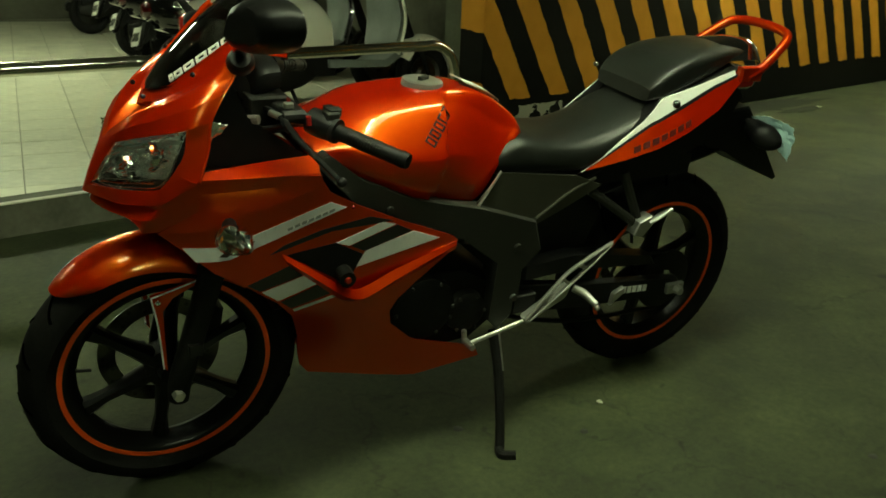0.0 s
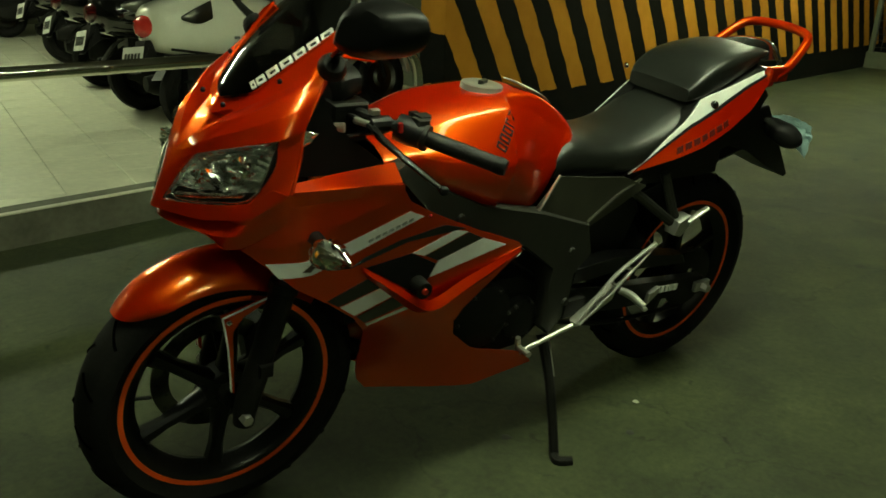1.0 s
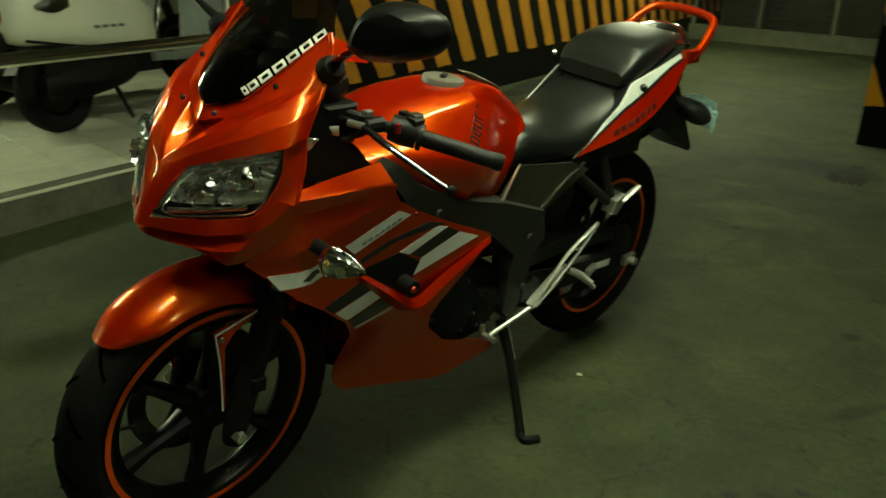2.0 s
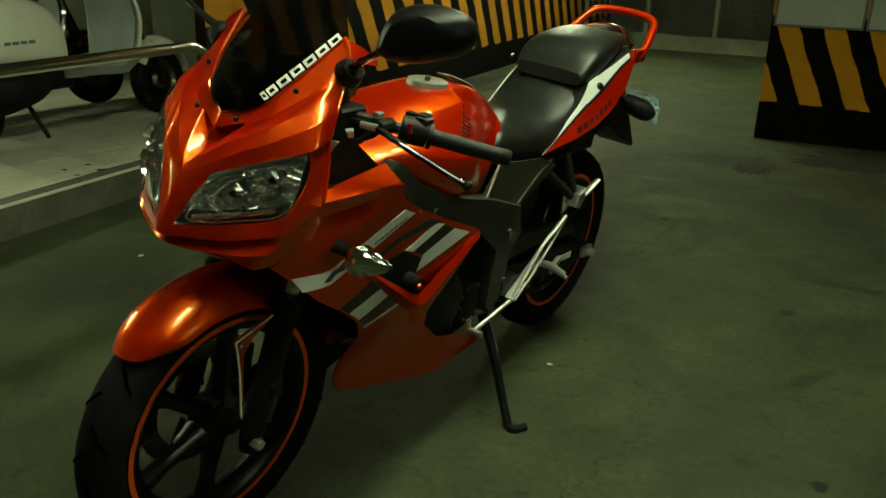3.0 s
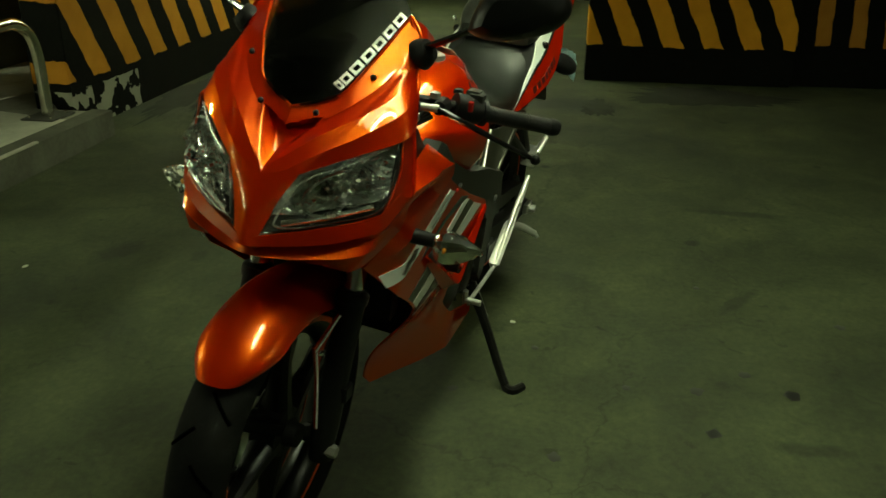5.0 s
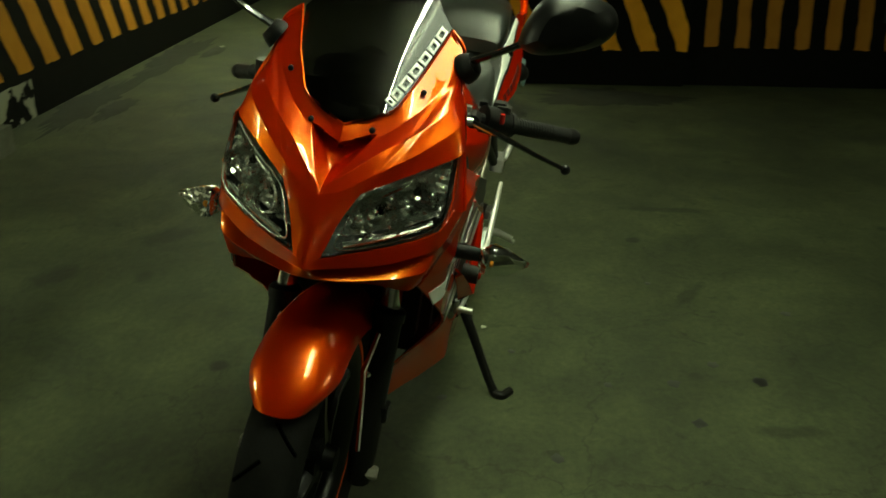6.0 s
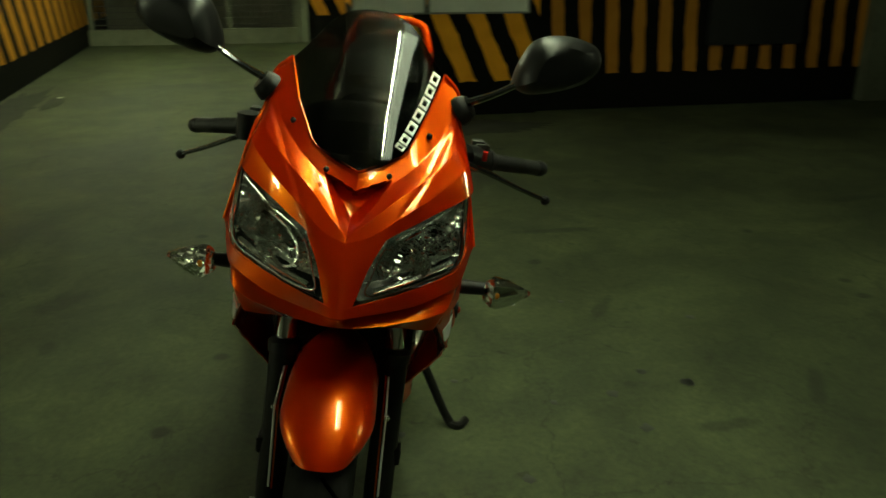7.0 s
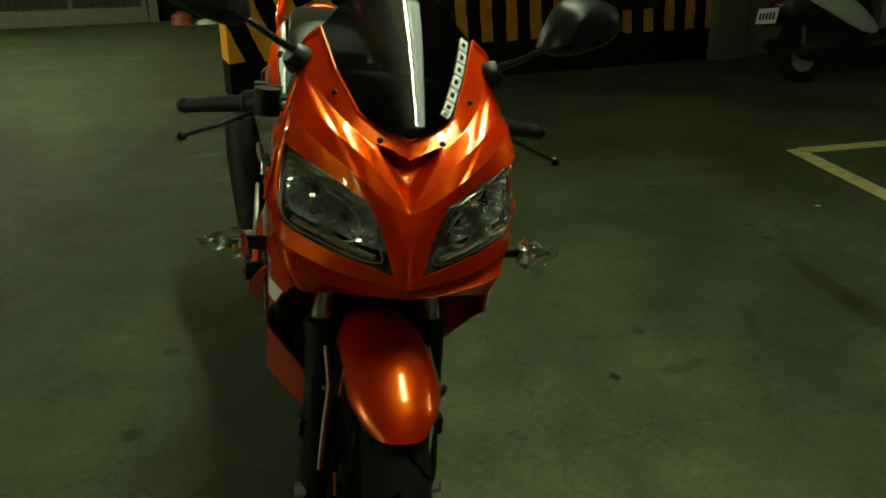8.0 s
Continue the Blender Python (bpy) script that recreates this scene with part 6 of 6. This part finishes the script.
# ---- scooters on the platform and by the far wall ----
def scooter(m, label, paint, apron, wheelbase=1.35, group="parked scooters", tilt=8.0, tail=None, plate_z=0.44, flank=None, rim=None):
    """A step-through scooter, rear wheel contact at the origin, heading along x, leaning on its stand."""
    sc = thing("scooter", m @ pose(0, 0, 0, -tilt, 0, 0), label, "scooter", group)
    k = wheelbase / 1.35
    for x, nm in ((0.0, "rear_wheel"), (1.35 * k, "front_wheel")):
        w = sub(nm, Matrix.Translation((x, 0, 0.215)), sc)
        part("tyre", lathe([(0.13, -0.035), (0.15, -0.05), (0.185, -0.052), (0.208, -0.035), (0.215, 0), (0.208, 0.035), (0.185, 0.052), (0.15, 0.05), (0.13, 0.035)], seg=40), M_RUBBER, w)
        part("rim", lathe([(0.0, -0.03), (0.04, -0.03), (0.06, -0.012), (0.11, -0.012), (0.13, -0.034), (0.132, 0.034), (0.11, 0.012), (0.06, 0.012), (0.04, 0.03), (0.0, 0.03)], seg=32, closed=False), rim or M_DISC, w)
    part("rear_body", pod([(-0.27, 0, 0.6, 0.05, 0.06), (-0.22, 0, 0.6, 0.14, 0.12), (0.0, 0, 0.6, 0.2, 0.17), (0.3, 0, 0.58, 0.2, 0.19), (0.52, 0, 0.54, 0.17, 0.18), (0.6, 0, 0.5, 0.14, 0.15)], "x", 24, 2.8, 22), paint, sc)
    part("under_body", block(-0.1, 0.62, -0.13, 0.13, 0.26, 0.45, 0.02), M_BLACK, sc)
    part("seat", pod([(-0.3, 0, 0.79, 0.06, 0.03), (-0.2, 0, 0.795, 0.13, 0.05), (0.1, 0, 0.79, 0.15, 0.055), (0.4, 0, 0.765, 0.13, 0.05), (0.55, 0, 0.74, 0.07, 0.03)], "x", 20, 2.8, 18), M_SEAT, sc)
    part("tail_lamp", pod([(-0.3, 0, 0.6, 0.035, 0.035), (-0.275, 0, 0.6, 0.07, 0.058), (-0.225, 0, 0.61, 0.1, 0.056), (-0.18, 0, 0.62, 0.11, 0.03)], "x", 18, 2.6, 10), tail or M_REDLENS, sc, "red tail lamp")
    for s in (-1, 1):
        g = pod([(-0.14, 0.187 * s, 0.63, 0.004, 0.01), (-0.05, 0.2 * s, 0.64, 0.012, 0.045), (0.04, 0.2 * s, 0.67, 0.004, 0.05)], "x", 10, 2, 8)
        part("side_vent", g, M_DISC, sc, "grey side vent")
        part("side_trim", tube([(-0.2, 0.15 * s, 0.475), (0.1, 0.195 * s, 0.425), (0.5, 0.17 * s, 0.4)], 0.008, 12, 6), M_BLACK, sc)
        if flank:
            part("flank_panel", pod([(-0.3, 0.1 * s, 0.77, 0.03, 0.03), (-0.2, 0.17 * s, 0.74, 0.035, 0.07), (0.1, 0.2 * s, 0.62, 0.03, 0.1), (0.45, 0.18 * s, 0.46, 0.03, 0.09), (0.62, 0.15 * s, 0.38, 0.02, 0.04)], "x", 14, 2.6, 16), flank, sc, "silver sloping side panel")
        for q in range(4):
            part("block_mark", block(0.16 + q * 0.05, 0.195 + q * 0.05, s * 0.2, s * 0.206, 0.51, 0.525, 0.001), M_GREYSC, sc)
    part("plate_holder", prism([(-0.36, plate_z - 0.08), (-0.34, plate_z - 0.08), (-0.29, plate_z + 0.09), (-0.25, plate_z + 0.09), (-0.23, plate_z + 0.01)], -0.05, 0.05, 0.004), M_BLACK, sc)
    pl = sub("number_plate", pose(-0.345, 0, plate_z, 0, 17, 0), sc)
    part("plate", block(-0.006, -0.003, -0.11, 0.11, -0.06, 0.06, 0.001), M_PLATE, pl, "white number plate with dark bars")
    for q in range(5):
        part("bar_mark", block(-0.0085, -0.0065, -0.085 + q * 0.036, -0.062 + q * 0.036, -0.03, 0.025, 0.0005), M_DECAL_BLACK, pl)
    part("rear_guard", sheet([[(-0.23, -0.055, 0.32), (-0.13, -0.055, 0.43), (0.05, -0.055, 0.47)], [(-0.23, 0.055, 0.32), (-0.13, 0.055, 0.43), (0.05, 0.055, 0.47)]], 10, 3, 0.005, (0, 0, 0.2)), M_BLACK, sc)
    part("engine_case", pod([(-0.12, -0.1, 0.25, 0.03, 0.05), (0.0, -0.11, 0.25, 0.045, 0.085), (0.35, -0.11, 0.29, 0.05, 0.08), (0.45, -0.1, 0.3, 0.03, 0.05)], "x", 14, 2.6, 12), M_ENGINE, sc)
    part("silencer", pod([(-0.22, 0.14, 0.3, 0.03, 0.04), (-0.15, 0.14, 0.29, 0.05, 0.06), (0.2, 0.14, 0.25, 0.05, 0.055), (0.26, 0.13, 0.23, 0.02, 0.025)], "x", 14, 2.2, 12), M_ENGINE, sc)
    part("floor_board", prism([(0.55, 0.31), (0.95 * k, 0.29), (1.08 * k, 0.36), (1.06 * k, 0.4), (0.93 * k, 0.335), (0.55, 0.36)], -0.17, 0.17, 0.012), apron, sc)
    part("leg_shield", sheet([[(1.03 * k, -0.19, 0.36), (1.09 * k, -0.21, 0.6), (1.06 * k, -0.15, 0.88)], [(1.1 * k, 0, 0.38), (1.17 * k, 0, 0.62), (1.1 * k, 0, 0.92)], [(1.03 * k, 0.19, 0.36), (1.09 * k, 0.21, 0.6), (1.06 * k, 0.15, 0.88)]], 14, 6, 0.02, (0.5, 0, 0.6), True), paint, sc)
    part("inner_apron", sheet([[(1.0 * k, -0.17, 0.38), (1.06 * k, -0.185, 0.6), (1.03 * k, -0.13, 0.86)], [(1.05 * k, 0, 0.39), (1.08 * k, 0, 0.61), (1.06 * k, 0, 0.88)], [(1.0 * k, 0.17, 0.38), (1.06 * k, 0.185, 0.6), (1.03 * k, 0.13, 0.86)]], 12, 5, 0.008, (1.3, 0, 0.6), True), M_GREYSC, sc)
    rows = []
    for a in (150, 120, 90, 60, 30, 5):
        rows.append([(1.35 * k + r * math.cos(radians(a)), y, 0.215 + r * math.sin(radians(a))) for y, r in ((-0.085, 0.2), (-0.07, 0.25), (0, 0.275), (0.07, 0.25), (0.085, 0.2))])
    part("front_mudguard", sheet(rows, 12, 4, 0.005, (1.35 * k, 0, 0.2), True), paint, sc)
    for s in (-1, 1):
        part("fork_leg", tube([(1.35 * k, 0.07 * s, 0.215), (1.28 * k, 0.06 * s, 0.45)], 0.016, 4, 8), M_ENGINE, sc)
    part("steering_column", tube([(1.27 * k, 0, 0.45), (1.1 * k, 0, 0.95)], 0.035, 6, 12), M_BLACK, sc)
    part("handlebar_cover", pod([(-0.17, 1.06 * k, 0.99, 0.03, 0.03), (-0.1, 1.1 * k, 1.0, 0.07, 0.06), (0.1, 1.1 * k, 1.0, 0.07, 0.06), (0.17, 1.06 * k, 0.99, 0.03, 0.03)], "y", 16, 2.4, 12), paint, sc)
    part("headlamp", lathe([(0, 0.055), (0.05, 0.05), (0.075, 0.03), (0.08, 0.0), (0, 0.0)], (1.15 * k, 0, 1.0), 24, "x", False), M_REFLECTOR, sc)
    for s in (-1, 1):
        part("grip", tube([(1.05 * k, 0.17 * s, 0.99), (1.0 * k, 0.33 * s, 0.985)], 0.017, 4, 12), M_GRIP, sc)
        part("mirror_stem", tube([(1.06 * k, 0.15 * s, 1.02), (1.06 * k, 0.24 * s, 1.17)], 0.006, 4, 6), M_BLACK, sc)
        part("mirror", lathe([(0, 0.008), (0.045, 0.008), (0.05, 0.0), (0.04, -0.012), (0, -0.016)], (1.06 * k, 0.25 * s, 1.2), 18, "x", False), M_BLACK, sc)
    part("rear_rack", tube([(-0.16, -0.09, 0.8), (-0.3, -0.08, 0.83), (-0.34, 0, 0.84), (-0.3, 0.08, 0.83), (-0.16, 0.09, 0.8)], 0.011, 24, 8), M_CHROME, sc, "chrome rear rack")
    part("stand", tube([(0.28, -0.1, 0.25), (0.3, -0.2, 0.03)], 0.012, 4, 8), M_ENGINE, sc)
    return sc


scooter(HALL @ pose(1.67, 2.92, 0.14, 0, 0, 1), "cream white rounded scooter with red tail lamp behind the rail", M_CREAM, M_GREYSC, 1.4)
scooter(HALL @ pose(1.78, 3.75, 0.14, 0, 0, -9), "black scooter with a white number plate on the tiled platform", M_GLOSS, M_BLACK, tail=M_DARKLENS)
scooter(HALL @ pose(2.0, 4.75, 0.14, 0, 0, -11), "black scooter with a white number plate on the tiled platform", M_GLOSS, M_BLACK, tail=M_DARKLENS)
scooter(HALL @ pose(2.3, 6.0, 0.14, 0, 0, -8), "black scooter with a white number plate on the tiled platform", M_GLOSS, M_BLACK, tail=M_DARKLENS)
scooter(HALL @ pose(2.6, 8.2, 0.14, 0, 0, -8), "dark scooter at the far end of the tiled platform", M_GLOSS, M_BLACK, tail=M_DARKLENS)
scooter(HALL @ pose(3.9, -4.85, 0, 0, 0, -92), "silver and black scooter parked in shade by the column", M_BLACK, M_BLACK, tail=M_DARKLENS, plate_z=0.53, flank=M_SILVERSC, rim=M_ALLOY)

# ---- tiles of the platform, square to the motorcycle and cut along the kerb ----
TILE, GAP = 0.3, 0.002
floor_tiles = tagged(empty("tile_floor"), "pale beige square floor tiles of the raised platform", "tile floor", kind="structure")
EDGE = HALL @ Vector((0, 2.182, 0))
INTO = HALL.to_3x3() @ Vector((0, 1, 0))
ALONG = HALL.to_3x3() @ Vector((1, 0, 0))


def cut(poly, point, normal):
    out = []
    for a, b in zip(poly, poly[1:] + poly[:1]):
        da, db = (a - point).dot(normal), (b - point).dot(normal)
        if da >= 0:
            out.append(a)
        if da * db < 0:
            out.append(a + (b - a) * da / (da - db))
    return out


def tile_geo(poly):
    c = sum(poly, Vector()) / len(poly)
    top = [c + (p - c) * 0.985 for p in poly]
    n = len(poly)
    v = [(p.x, p.y, 0.140) for p in top] + [(p.x, p.y, 0.138) for p in poly] + [(p.x, p.y, 0.13) for p in poly]
    f = [tuple(range(n))]
    for k in range(2):
        f += [(k * n + i, (k + 1) * n + i, (k + 1) * n + (i + 1) % n, k * n + (i + 1) % n) for i in range(n)]
    return v, f


full, far_v, far_f, count = None, [], [], 0
for i in range(-24, 15):
    for j in range(5, 34):
        x0, y0 = 0.04 + i * TILE, j * TILE - 0.1
        sq = [Vector((x0 + a, y0 + b, 0)) for a, b in ((GAP, GAP), (TILE - GAP, GAP), (TILE - GAP, TILE - GAP), (GAP, TILE - GAP))]
        mid = sum(sq, Vector()) / 4
        u = mid.dot(ALONG)
        if u < -6.8 or u > 4.2 or (u > 2.8 and mid.dot(INTO) < 2.75):
            continue
        poly = cut(sq, EDGE, INTO)
        if len(poly) < 3:
            continue
        if mid.dot(INTO) > 5.2 or u > 3.0 or u < -1.2 or count > 290:
            v, f = tile_geo(poly)
            far_f += [tuple(q + len(far_v) for q in g) for g in f]
            far_v += v
            continue
        count += 1
        if len(poly) == 4 and all((p - EDGE).dot(INTO) > 0 for p in sq):
            if full is None:
                v, f = tile_geo([p - mid for p in sq])
                full = put("tile", v, f, M_TILE, floor_tiles, smooth=False).data
                floor_tiles.children[0].location = mid
            else:
                t = new("tile", full)
                t.parent, t.location = floor_tiles, mid
        else:
            v, f = tile_geo(poly)
            put("tile", v, f, M_TILE, floor_tiles, smooth=False)
tagged(put("far_tiles", far_v, far_f, M_TILE, floor_tiles, smooth=False), "pale beige floor tiles farther off", kind="stuff")
